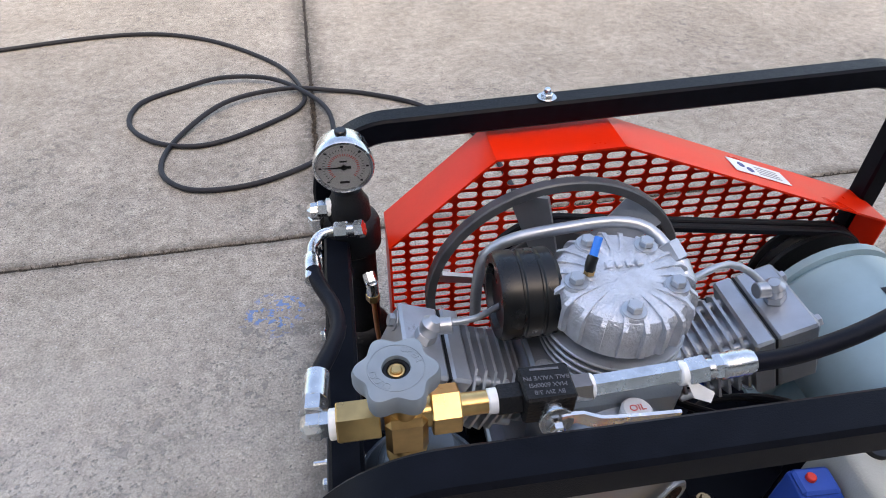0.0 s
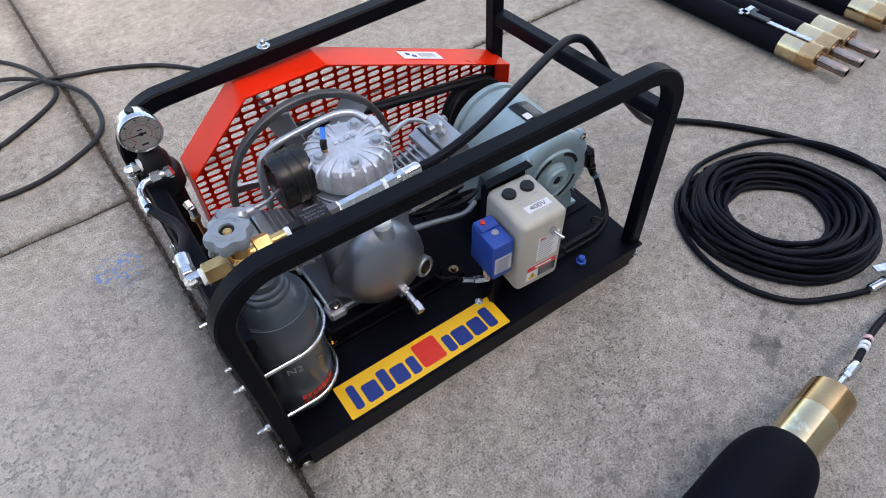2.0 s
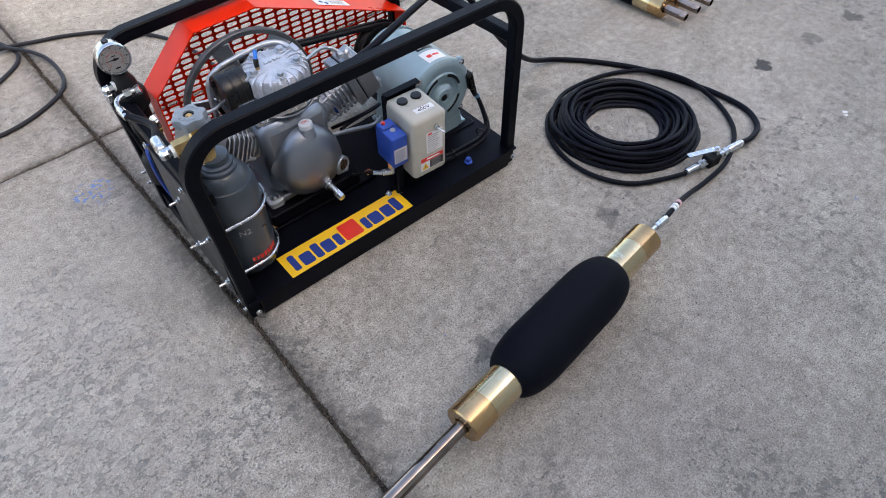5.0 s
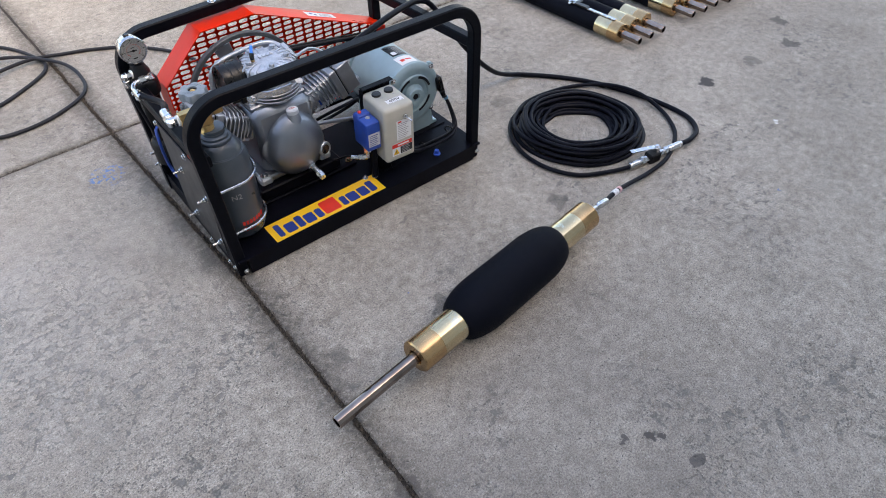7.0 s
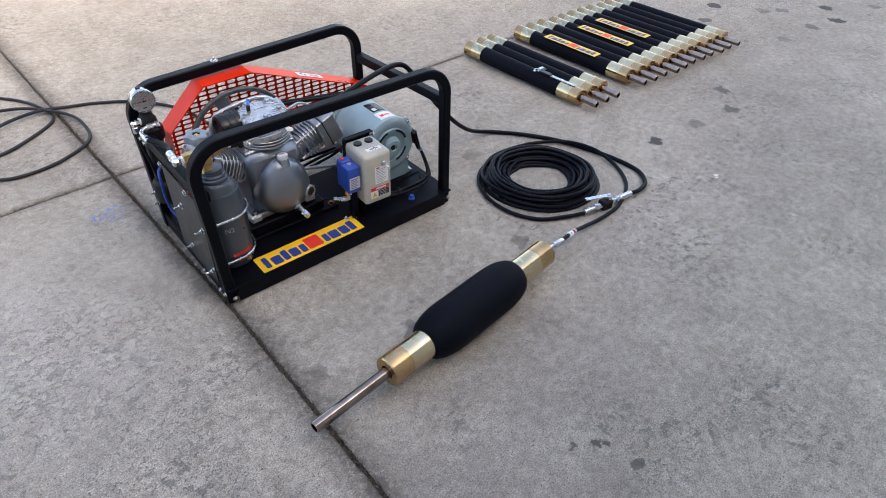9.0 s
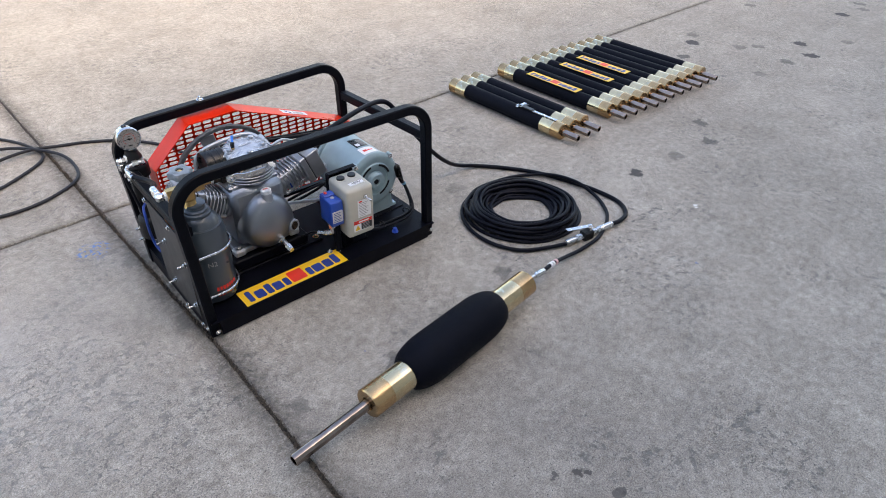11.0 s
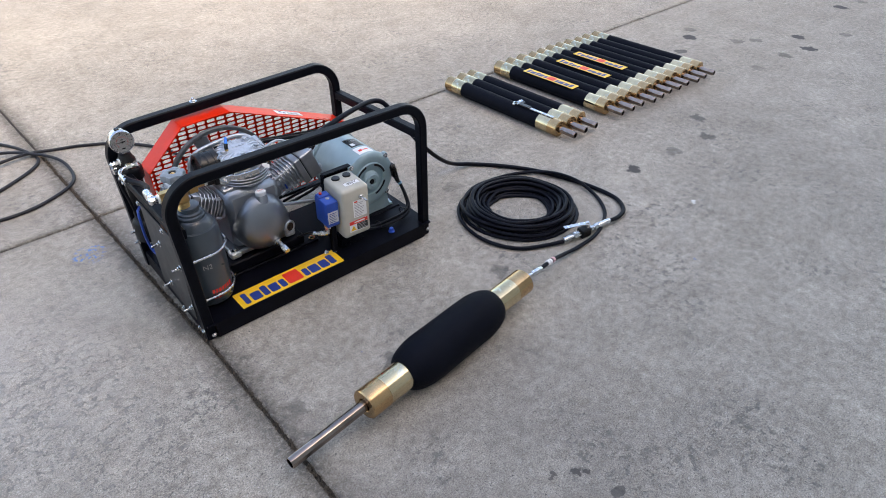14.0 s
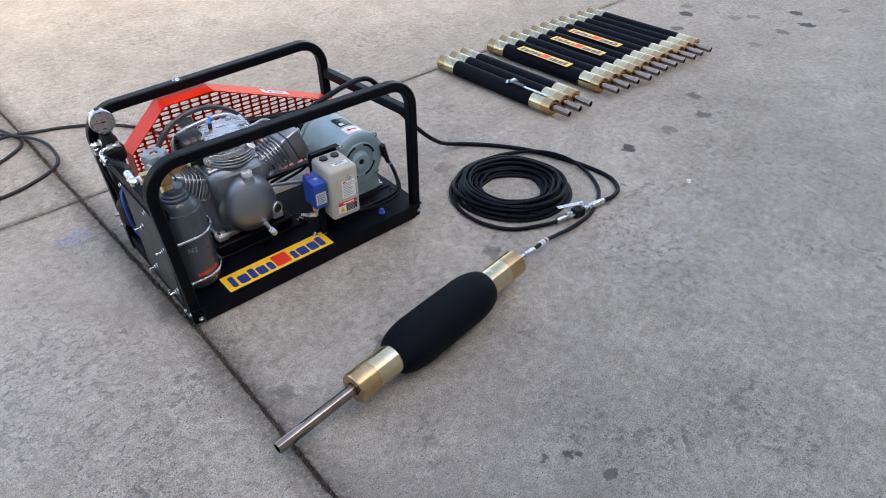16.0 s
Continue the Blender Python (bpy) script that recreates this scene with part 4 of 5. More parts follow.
# ---------- control box, pressure switch, wiring ----------
def control_box():
    rz = Matrix.Rotation(radians(-3), 3, "Z")
    c = Vector((0.544, 0.075, 0.2145))
    b = part("control_box", Geo().rbox(c, (0.100, 0.118, 0.178), 0.012, rz), M_BEIGE, unit, "beige plastic motor starter box with two black buttons")
    m = basis(c + Vector((0, 0, 0.089)), rz @ Vector((1, 0, 0)), rz @ Vector((0, 1, 0)))
    for u in (-0.020, 0.020):
        p = m @ Vector((u, 0.025, 0))
        part("button", Geo().lathe(p, (0, 0, 1), [(0.0135, 0), (0.0135, 0.004), (0.0125, 0.0055), (0.0, 0.006)], 28), M_PLASTIC, b, "black push button")
        part("button_mark", card(Geo(), m, u - 0.002, 0.0030, u + 0.008, 0.0052, 0.0004, 0.0001), M_INKG, b)
    lab = part("voltage_label", card(Geo(), m, -0.019, -0.034, 0.033, -0.014, 0.0005, 0.0001), M_WHITE, b, "white label reading 400V")
    g = Geo()
    card(g, m, -0.018, -0.0332, 0.032, -0.0326, 0.0002, 0.0007)
    card(g, m, -0.018, -0.0154, 0.032, -0.0148, 0.0002, 0.0007)
    part("label_border", g, M_INKB, lab)
    lettering("label_text", "400V", 0.0150, m @ Matrix.Translation((0.007, -0.0243, 0.0008)), M_INKB, lab, width=1.1)
    f = basis(c + rz @ Vector((0, -0.059, 0)), rz @ Vector((1, 0, 0)), (0, 0, 1))
    lab2 = part("rating_label", card(Geo(), f, -0.012, -0.018, 0.036, 0.044, 0.0005, 0.0001), M_WHITE, b)
    g = Geo()
    for k in range(9):
        card(g, f, -0.008, -0.014 + 0.0058 * k, 0.018 + 0.012 * ((k * 7) % 3) / 3, -0.0122 + 0.0058 * k, 0.0002, 0.0007)
    part("label_text", g, M_INKG, lab2)
    part("label_mark", card(Geo(), f, -0.008, 0.037, 0.004, 0.042, 0.0002, 0.0008), M_INKR, lab2)
    lab3 = part("warning_label", card(Geo(), f, -0.030, -0.068, 0.037, -0.028, 0.0005, 0.0001), M_WHITE, b, "red, white and black danger label")
    part("label_band", card(Geo(), f, -0.030, -0.041, 0.037, -0.028, 0.0003, 0.0007), M_INKR, lab3)
    part("label_text", card(Geo(), f, -0.012, -0.0365, 0.026, -0.032, 0.0002, 0.0011), M_WHITE, lab3)
    part("label_field", card(Geo(), f, -0.003, -0.066, 0.037, -0.042, 0.0003, 0.0007), M_INKB, lab3)
    g = Geo()
    for k in range(4):
        card(g, f, 0.001, -0.063 + 0.0054 * k, 0.030 - 0.004 * (k % 2), -0.0612 + 0.0054 * k, 0.0002, 0.0011)
    part("label_text", g, M_INKG, lab3)
    part("warning_triangle", Geo().plate([f @ Vector(p) for p in ((-0.027, -0.064, 0.0007), (-0.006, -0.064, 0.0007), (-0.0165, -0.045, 0.0007))], f.to_3x3() @ Vector((0, 0, 0.0003))), M_YEL, lab3)
    part("warning_mark", card(Geo(), f, -0.0175, -0.0605, -0.0155, -0.051, 0.0003, 0.0011), M_INKB, lab3)
    # toggle switch at the edge
    p = f @ Vector((0.016, 0.054, 0))
    q = Vector((0.35, -0.85, -0.3)).normalized()
    part("toggle_switch", Geo().hexa(p, p + Vector((0, -0.007, 0)), 0.0085).cyl(p + Vector((0, -0.005, 0)), p + Vector((0, -0.005, 0)) + q * 0.022, 0.0018, 0.003, 12), M_ZINC, b, "chrome toggle switch")
    part("box_bracket", Geo().box((0.552, 0.146, 0.188), (0.098, 0.006, 0.245), 0.002).box((0.552, 0.1385, 0.3115), (0.104, 0.020, 0.003), 0.001).box((0.499, 0.1375, 0.25), (0.003, 0.02, 0.12), 0.001).box((0.552, 0.11, 0.0605), (0.09, 0.08, 0.004), 0.001).box((0.53, 0.09, 0.10), (0.03, 0.03, 0.08), 0.003), M_BLACK, unit)
    # pressure switch
    s = Vector((0.466, 0.070, 0.228))
    ps = part("pressure_switch", Geo().rbox(s, (0.044, 0.072, 0.088), 0.004, rz, 3), M_BLUE, unit, "blue plastic pressure switch")
    part("switch_lid", Geo().box(s + Vector((0, 0.02, 0.046)), (0.04, 0.028, 0.008), 0.003, rz), M_BLUE, ps)
    part("adjuster", Geo().cyl(s + Vector((-0.006, 0.022, 0.048)), s + Vector((-0.006, 0.022, 0.055)), 0.005, n=12), M_INKR, ps, "red adjuster cap")
    part("switch_plug", Geo().cyl(s + Vector((0.002, -0.004, 0.043)), s + Vector((0.002, -0.004, 0.0455)), 0.007, n=16), M_INKG, ps)
    fs = basis(s + rz @ Vector((0, -0.036, 0)), rz @ Vector((1, 0, 0)), (0, 0, 1))
    part("switch_label", card(Geo(), fs, -0.018, -0.030, 0.018, 0.012, 0.0004, 0.0001), M_DIAL, ps)
    g = Geo()
    for k in range(6):
        card(g, fs, -0.014, -0.026 + 0.006 * k, 0.008 + 0.004 * (k % 2), -0.024 + 0.006 * k, 0.0002, 0.0006)
    part("label_text", g, M_NAVY, ps)
    part("switch_fitting", Geo().hexa(s + Vector((-0.006, 0, -0.05)), s + Vector((-0.006, 0, -0.068)), 0.011).cyl(s + Vector((-0.006, 0, -0.066)), s + Vector((-0.006, 0, -0.088)), 0.007, n=14).hexa(s + Vector((-0.006, 0, -0.085)), s + Vector((-0.03, 0.012, -0.085)), 0.008).hexa(s + Vector((-0.03, 0.012, -0.085)), s + Vector((-0.05, 0.022, -0.08)), 0.006), M_ZINC, ps)
    part("switch_hose", Geo().tube([s + Vector((-0.048, 0.021, -0.08)), (0.41, 0.10, 0.150), (0.395, 0.14, 0.12), (0.41, 0.2, 0.08)], 0.003, 8), M_RUBBER, ps)
    part("switch_clamp", Geo().box(s + Vector((0.012, 0.0, -0.10)), (0.02, 0.02, 0.13), 0.003), M_BLACK, ps)
    # motor cable from its plug to the box
    for k, dy in enumerate((0, 0.011, 0.006)):
        part("motor_cable", Geo().tube([(0.592, 0.060 + dy, 0.105 + 0.004 * k), (0.64, 0.068 + dy, 0.080 + 0.003 * k), (0.70, 0.070 + dy, 0.070 + 0.006 * k), (0.772, 0.072 + dy, 0.071 + 0.006 * k), (0.815, 0.094 + dy, 0.082 + 0.004 * k), (0.827, 0.130 + dy * 0.5, 0.115), (0.817, 0.152, 0.162)], 0.0055 if k < 2 else 0.003, 10), M_RUBBER, unit)
    part("cable_plug", Geo().box((0.801, 0.166, 0.208), (0.024, 0.026, 0.055), 0.006, Matrix.Rotation(radians(-14), 3, "Y")).cyl((0.807, 0.158, 0.185), (0.813, 0.152, 0.160), 0.010, 0.007, 14), M_PLASTIC, unit, "black plastic cable plug")
    part("cable_tape", Geo().cyl((0.8172, 0.1515, 0.161), (0.8196, 0.1498, 0.153), 0.0078, n=14), mat("pale_blue_tape", (0.10, 0.24, 0.36), 0.55), unit, "light blue cable tape")
    part("motor_lead", Geo().tube([(0.797, 0.17, 0.225), (0.80, 0.20, 0.16), (0.79, 0.22, 0.11), (0.77, 0.24, 0.09)], 0.005, 10), M_RUBBER, unit)
    for p, d in (((0.665, 0.072, 0.076), (1, 0.15, 0)), ((0.785, 0.088, 0.078), (0.8, 0.5, 0.2))):
        part("cable_tie", Geo().ring((p[0], p[1] + 0.006, p[2] + 0.003), d, 0.013, 0.002, 16, 6), M_PLASTIC, unit)


control_box()


# ---------- separator bottle, valve, gauge ----------
def bottle():
    c = Vector((0.074, 0.127, TOP + 0.001))
    r = 0.066
    b = part("bottle", Geo().lathe(c, (0, 0, 1), [(0.03, 0.002), (0.052, 0.0), (0.062, 0.008), (r, 0.02), (r, 0.222), (0.0645, 0.242), (0.0595, 0.258), (0.0575, 0.2585), (0.0565, 0.2605), (0.0555, 0.2605), (0.050, 0.273), (0.040, 0.286), (0.030, 0.291), (0.026, 0.312), (0.028, 0.314), (0.028, 0.322), (0.02, 0.324)], 56), M_BOTTLE, unit, "dark grey painted steel gas bottle held by U-bolts")
    for z in (0.105, 0.248):
        pts = [(-0.02, c.y - r - 0.006, z)] + [(c.x + (r + 0.006) * math.sin(radians(a)), c.y - (r + 0.006) * math.cos(radians(a)), z) for a in range(0, 181, 6)] + [(-0.02, c.y + r + 0.006, z)]
        part("u_bolt", Geo().tube(pts, 0.004, 10, smooth=False), M_ZINC, b, "zinc plated U-bolt")
    # painted marks
    def wrap(name, a0, a1, z0, z1, material, k=6):
        g = Geo()
        for i in range(k):
            q = []
            for rr in (r + 0.0003, r + 0.0007):
                for a, z in ((a0 + (a1 - a0) * i / k, z0), (a0 + (a1 - a0) * (i + 1) / k, z0), (a0 + (a1 - a0) * (i + 1) / k, z1), (a0 + (a1 - a0) * i / k, z1)):
                    q.append((c.x + rr * math.sin(radians(a)), c.y - rr * math.cos(radians(a)), z))
            g.add(q, [[4, 5, 6, 7], [0, 1, 5, 4], [2, 3, 7, 6]])
        part(name, g, material, b)

    a = radians(-10)
    n = Vector((math.sin(a), -math.cos(a), 0))
    t = Vector((math.cos(a), math.sin(a), 0))
    lettering("bottle_text", "N2", 0.022, basis((c.x + (r + 0.0011) * n.x, c.y + (r + 0.0011) * n.y, 0.208), t, (0, 0, 1)), M_INKG, b)
    # stepped collar round the neck
    part("neck_collar", Geo().lathe(c, (0, 0, 1), [(0.034, 0.284), (0.0385, 0.2885), (0.0385, 0.294), (0.037, 0.2965), (0.033, 0.2985), (0.0325, 0.304), (0.029, 0.307), (0.0255, 0.308)], 44), M_BOTTLE, b, "dark grey stepped neck collar")
    rnd = random.Random(4)
    for z in (0.118, 0.098):
        a = -14
        while a < 44:
            w = rnd.uniform(5, 9)
            wrap("red_mark", a, a + w, z - 0.006, z + 0.007, M_INKR, 2)
            a += w + 2.4
    # brass valve
    top = Vector((0.062, 0.126, 0.385))
    part("valve_thread", Geo().lathe((top.x, top.y, 0.372), (0, 0, 1), [(0.014, 0), (0.0165, 0.002)] + [(0.0165 if i % 2 else 0.0175, 0.004 + 0.002 * i) for i in range(10)] + [(0.016, 0.026)], 28), M_BRASS, b)
    v = part("valve", Geo().box((top.x, top.y, 0.418), (0.034, 0.034, 0.044), 0.005).cyl((top.x, top.y, 0.434), (top.x, top.y, 0.47), 0.0135, n=20), M_BRASS, unit, "brass bottle valve with grey handwheel")
    part("inlet_nut", Geo().hexa((0.008, top.y, 0.428), (0.042, top.y, 0.428), 0.0175), M_BRASS, v)
    part("outlet_nut", Geo().cyl((0.070, top.y, 0.430), (0.084, top.y, 0.430), 0.013, n=16).hexa((0.082, top.y, 0.430), (0.106, top.y, 0.430), 0.0195, 0.5), M_BRASS, v)
    part("brass_nipple", Geo().cyl((0.104, top.y, 0.432), (0.134, top.y, 0.432), 0.0095, n=18), M_BRASS, v)
    part("thread_tape", Geo().cyl((0.128, top.y, 0.432), (0.137, top.y, 0.432), 0.0105, n=14), M_TAPE, v)
    # scalloped handwheel
    hw = Vector((0.057, top.y, 0.468))
    n = 84
    outl = []
    for i in range(n):
        a = 2 * math.pi * i / n
        outl.append((0.0298 + 0.0033 * math.cos(6 * a + 0.5)))
    g = Geo()
    verts, faces = [], []
    prof = [(0.78, 0.0), (0.96, 0.002), (1.0, 0.006), (1.0, 0.016), (0.95, 0.0205), (0.72, 0.022), (0.36, 0.022), (0.34, 0.016), (0.0, 0.016)]
    for k, h in prof:
        for i in range(n):
            a = 2 * math.pi * i / n
            rr = outl[i] * k if k > 0.7 else 0.0298 * k
            verts.append(hw + Vector((rr * math.cos(a), rr * math.sin(a), h)))
    for j in range(len(prof) - 1):
        for i in range(n):
            faces.append([j * n + i, j * n + (i + 1) % n, (j + 1) * n + (i + 1) % n, (j + 1) * n + i])
    faces.append(list(range(n)))
    w = part("handwheel", g.add(verts, faces), M_WHEELP, v, "grey plastic scalloped handwheel")
    part("wheel_nut", Geo().ring(hw + Vector((0, 0, 0.0175)), (0, 0, 1), 0.0052, 0.0014, 24, 8).cyl(hw + Vector((0, 0, 0.014)), hw + Vector((0, 0, 0.0205)), 0.0042, n=16), M_BRASS, w)
    part("wheel_recess", Geo().ring(hw + Vector((0, 0, 0.0168)), (0, 0, 1), 0.0088, 0.0024, 28, 6), M_MATTE, w)
    part("wheel_groove", Geo().ring(hw + Vector((0, 0, 0.0219)), (0, 0, 1), 0.021, 0.0005, 40, 6), M_WHEELP, w)
    for word, a0 in (("OPEN", 0.7), ("CLOSE", 3.75)):
        for k, ch in enumerate(word):
            a = a0 - 0.27 * (k - (len(word) - 1) / 2)
            o = hw + Vector((0.0172 * math.cos(a), 0.0172 * math.sin(a), 0.0222))
            lettering("wheel_text", ch, 0.0075, basis(o, (math.sin(a), -math.cos(a), 0), (math.cos(a), math.sin(a), 0)), M_WHEELP, w)
    # ball valve block, silver check valve and hose end
    y = top.y
    part("union_nut", Geo().hexa((0.136, y, 0.432), (0.156, y, 0.432), 0.0135), M_MATTE, v)
    bv = part("ball_valve", Geo().box((0.176, y, 0.434), (0.042, 0.034, 0.032), 0.002), M_MATTE, unit, "black steel ball valve with printed rating")
    tm = basis((0.176, y, 0.4503), (-1, 0.05, 0), (-0.05, -1, 0))
    for k, line in enumerate(("BV 2W 3/8", "MAX 6000PSI", "BALL VALVE PN", "HIGH PRESSURE")):
        if k == 3:
            part("valve_text", card(Geo(), tm, -0.012, -0.0125, 0.012, -0.0105, 0.0002), M_INKV, bv)
        else:
            lettering("valve_text", line, 0.0055, tm @ Matrix.Translation((0, 0.0105 - 0.0068 * k, 0)), M_INKV, bv)
    part("union_nut", Geo().hexa((0.196, y, 0.434), (0.214, y, 0.434), 0.0125), M_STEEL, bv)
    # lever
    lv = Vector((0.178, y - 0.016, 0.434))
    part("lever_stem", Geo().cyl(lv + Vector((0, 0.004, 0)), lv + Vector((0, -0.008, -0.001)), 0.0095, n=18).hexa(lv + Vector((0, -0.012, -0.003)), lv + Vector((0, -0.019, -0.004)), 0.0062).cyl(lv + Vector((0, -0.018, -0.004)), lv + Vector((0, -0.023, -0.005)), 0.0035, n=12), M_ZINC, bv)
    eye = lv + Vector((0, -0.0085, -0.002))
    part("lever_eye", Geo().lathe(eye, (0, -1, 0.2), [(0.0135, 0), (0.0142, 0.0008), (0.0142, 0.003), (0.0135, 0.0036), (0.0095, 0.0036), (0.0088, 0.0026), (0.0, 0.0026)], 28), M_ZINC, bv)
    part("valve_lever", Geo().sweep(spline([eye + Vector((0.004, -0.001, 0)), eye + Vector((0.020, -0.001, 0.0005)), eye + Vector((0.034, -0.004, -0.004)), eye + Vector((0.065, -0.006, -0.005)), eye + Vector((0.10, -0.009, -0.003))], 0.006), [(-0.0014, -0.0085), (0.0014, -0.0085), (0.0014, 0.0085), (-0.0014, 0.0085)], up=(0, -0.15, 1)), M_ZINC, bv, "zinc plated valve lever")
    cv = part("check_valve", Geo().hexa((0.214, y, 0.435), (0.292, y + 0.002, 0.437), 0.0096), M_ZINC, unit, "long silver hexagonal check valve")
    part("thread_tape", Geo().cyl((0.213, y, 0.435), (0.2165, y, 0.435), 0.0108, n=14), M_TAPE, cv)
    part("thread_tape", Geo().cyl((0.290, y, 0.437), (0.297, y, 0.437), 0.0105, n=14).plate([(0.294, y - 0.012, 0.437), (0.302, y - 0.016, 0.422), (0.316, y - 0.020, 0.418), (0.318, y - 0.017, 0.426), (0.302, y - 0.010, 0.434)], (0, 0.001, 0.0015)), M_TAPE, cv)
    part("hose_nut", Geo().hexa((0.296, y, 0.437), (0.314, y + 0.001, 0.438), 0.0125).cyl((0.313, y, 0.438), (0.322, y, 0.438), 0.009, n=16).hexa((0.320, y + 0.001, 0.438), (0.328, y + 0.001, 0.438), 0.0115).lathe((0.327, y + 0.001, 0.438), (1, 0.03, 0.03), [(0.010, 0), (0.0118, 0.002), (0.0112, 0.008), (0.0118, 0.012), (0.0112, 0.018), (0.0118, 0.024), (0.010, 0.030)], 20), M_ZINC, cv)
    # swivel elbow and black hose to the filter
    part("elbow", Geo().hexa((0.006, y, 0.428), (-0.006, y, 0.428), 0.011).box((-0.010, y, 0.428), (0.020, 0.020, 0.020), 0.005).hexa((-0.010, y + 0.008, 0.430), (-0.009, y + 0.024, 0.430), 0.0115).cyl((-0.009, y + 0.022, 0.430), (-0.007, y + 0.05, 0.430), 0.0105, n=16), M_ZINC, v)
    part("thread_tape", Geo().cyl((0.002, y, 0.428), (0.009, y, 0.428), 0.0125, n=14), M_TAPE, v)
    part("filter_hose", Geo().tube([(-0.009, y + 0.04, 0.430), (-0.004, y + 0.055, 0.429), (0.006, y + 0.085, 0.421), (0.011, y + 0.115, 0.413), (0.006, y + 0.15, 0.407), (-0.006, y + 0.18, 0.404), (-0.014, y + 0.205, 0.405)], 0.0078, 12), M_HOSE, unit, "black rubber hose between valve and filter")
    part("hose_ferrule", Geo().lathe((-0.0135, 0.318, 0.402), (-0.06, 1, -0.05), [(0.0085, 0), (0.0098, 0.003), (0.0093, 0.014), (0.0098, 0.02), (0.0093, 0.034), (0.008, 0.04)], 16).tube([(-0.0158, 0.356, 0.400), (-0.0145, 0.377, 0.400), (-0.004, 0.392, 0.402), (0.012, 0.396, 0.403)], 0.0058, 12, 0.004).hexa((0.010, 0.396, 0.403), (0.026, 0.394, 0.404), 0.0098).cyl((0.024, 0.394, 0.404), (0.038, 0.392, 0.405), 0.0085, n=14).hexa((0.034, 0.393, 0.404), (0.044, 0.391, 0.407), 0.0105), M_ZINC, unit)


bottle()


def filter_and_gauge():
    c = Vector((0.028, 0.446, 0))
    f = part("filter_column", Geo().lathe(c, (0, 0, 1), [(0.03, 0.12), (0.041, 0.125), (0.041, 0.185), (0.036, 0.195), (0.028, 0.2), (0.028, 0.334), (0.031, 0.338), (0.0365, 0.343), (0.0365, 0.374), (0.033, 0.382), (0.0265, 0.386), (0.025, 0.406), (0.020, 0.414), (0.017, 0.424), (0.010, 0.427)], 40), M_MATTE, unit, "matt black filter column carrying the gauge")
    part("drain_tube", Geo().tube([(-0.012, 0.44, 0.374), (-0.011, 0.432, 0.33), (-0.004, 0.425, 0.28), (0.004, 0.43, 0.22)], 0.0045, 10), M_RUBBER, f)
    part("filter_band", Geo().box((0.004, 0.446, 0.27), (0.006, 0.02, 0.12), 0.002), M_ALUS, f)
    part("purge_fitting", Geo().hexa((0.047, 0.395, 0.285), (0.047, 0.395, 0.297), 0.009), M_BRASS, f)
    part("purge_elbow", Geo().cyl((0.047, 0.395, 0.296), (0.047, 0.395, 0.318), 0.0078, n=14).hexa((0.047, 0.395, 0.314), (0.044, 0.407, 0.322), 0.008), M_ZINC, f)
    part("copper_pipe", Geo().tube([(0.047, 0.395, 0.29), (0.050, 0.388, 0.22), (0.06, 0.37, 0.14), (0.05, 0.33, 0.09)], 0.0035, 10), M_COPPER, f)
    part("inlet_elbow", Geo().hexa((0.004, 0.44, 0.402), (-0.008, 0.44, 0.402), 0.010).box((-0.012, 0.44, 0.400), (0.018, 0.018, 0.018), 0.005).hexa((-0.012, 0.44, 0.392), (-0.012, 0.44, 0.372), 0.0095), M_ZINC, f)
    part("thread_tape", Geo().cyl((0.010, 0.442, 0.402), (0.002, 0.442, 0.402), 0.011, n=14), M_TAPE, f)
    part("thread_tape", Geo().cyl((0.028, 0.446, 0.424), (0.028, 0.446, 0.432), 0.010, n=14), M_TAPE, f)
    part("blue_tube", Geo().tube([(0.020, 0.41, 0.262), (0.002, 0.392, 0.258), (-0.004, 0.372, 0.235), (-0.002, 0.385, 0.18), (0.004, 0.40, 0.13), (0.01, 0.385, 0.1), (0.03, 0.35, 0.075)], 0.0042, 10), M_BLUE, f)
    part("black_tube", Geo().tube([(0.024, 0.40, 0.34), (0.012, 0.37, 0.30), (0.018, 0.33, 0.25), (0.03, 0.31, 0.16), (0.05, 0.30, 0.08)], 0.005, 10), M_RUBBER, f)
    g = Vector((0.028, 0.444, 0.466))
    ga = part("gauge", Geo().lathe(g + Vector((0, 0.016, 0)), (0, -1, 0), [(0.0, -0.004), (0.029, -0.004), (0.031, 0), (0.031, 0.022), (0.0345, 0.024), (0.0345, 0.032), (0.033, 0.0345), (0.0305, 0.0345), (0.0295, 0.031), (0.0, 0.031)], 48), M_ZINC, unit, "round glycerine pressure gauge in stainless case")
    part("gauge_stem", Geo().cyl(g + Vector((0, 0, -0.045)), g + Vector((0, 0, -0.028)), 0.008, n=14), M_BRASS, ga)
    part("filler_plug", Geo().cyl(g + Vector((0, 0.006, 0.029)), g + Vector((0, 0.006, 0.035)), 0.007, n=16), M_PLASTIC, ga)
    m = basis(g + Vector((0, -0.0152, 0)), (1, 0, 0), (0, 0, 1))
    d = part("dial", Geo().lathe(m @ Vector((0, 0, 0)), (0, -1, 0), [(0.0295, 0), (0.0295, 0.0006), (0.0, 0.0006)], 40), M_DIAL, ga, "white gauge dial")
    gt, gr = Geo(), Geo()
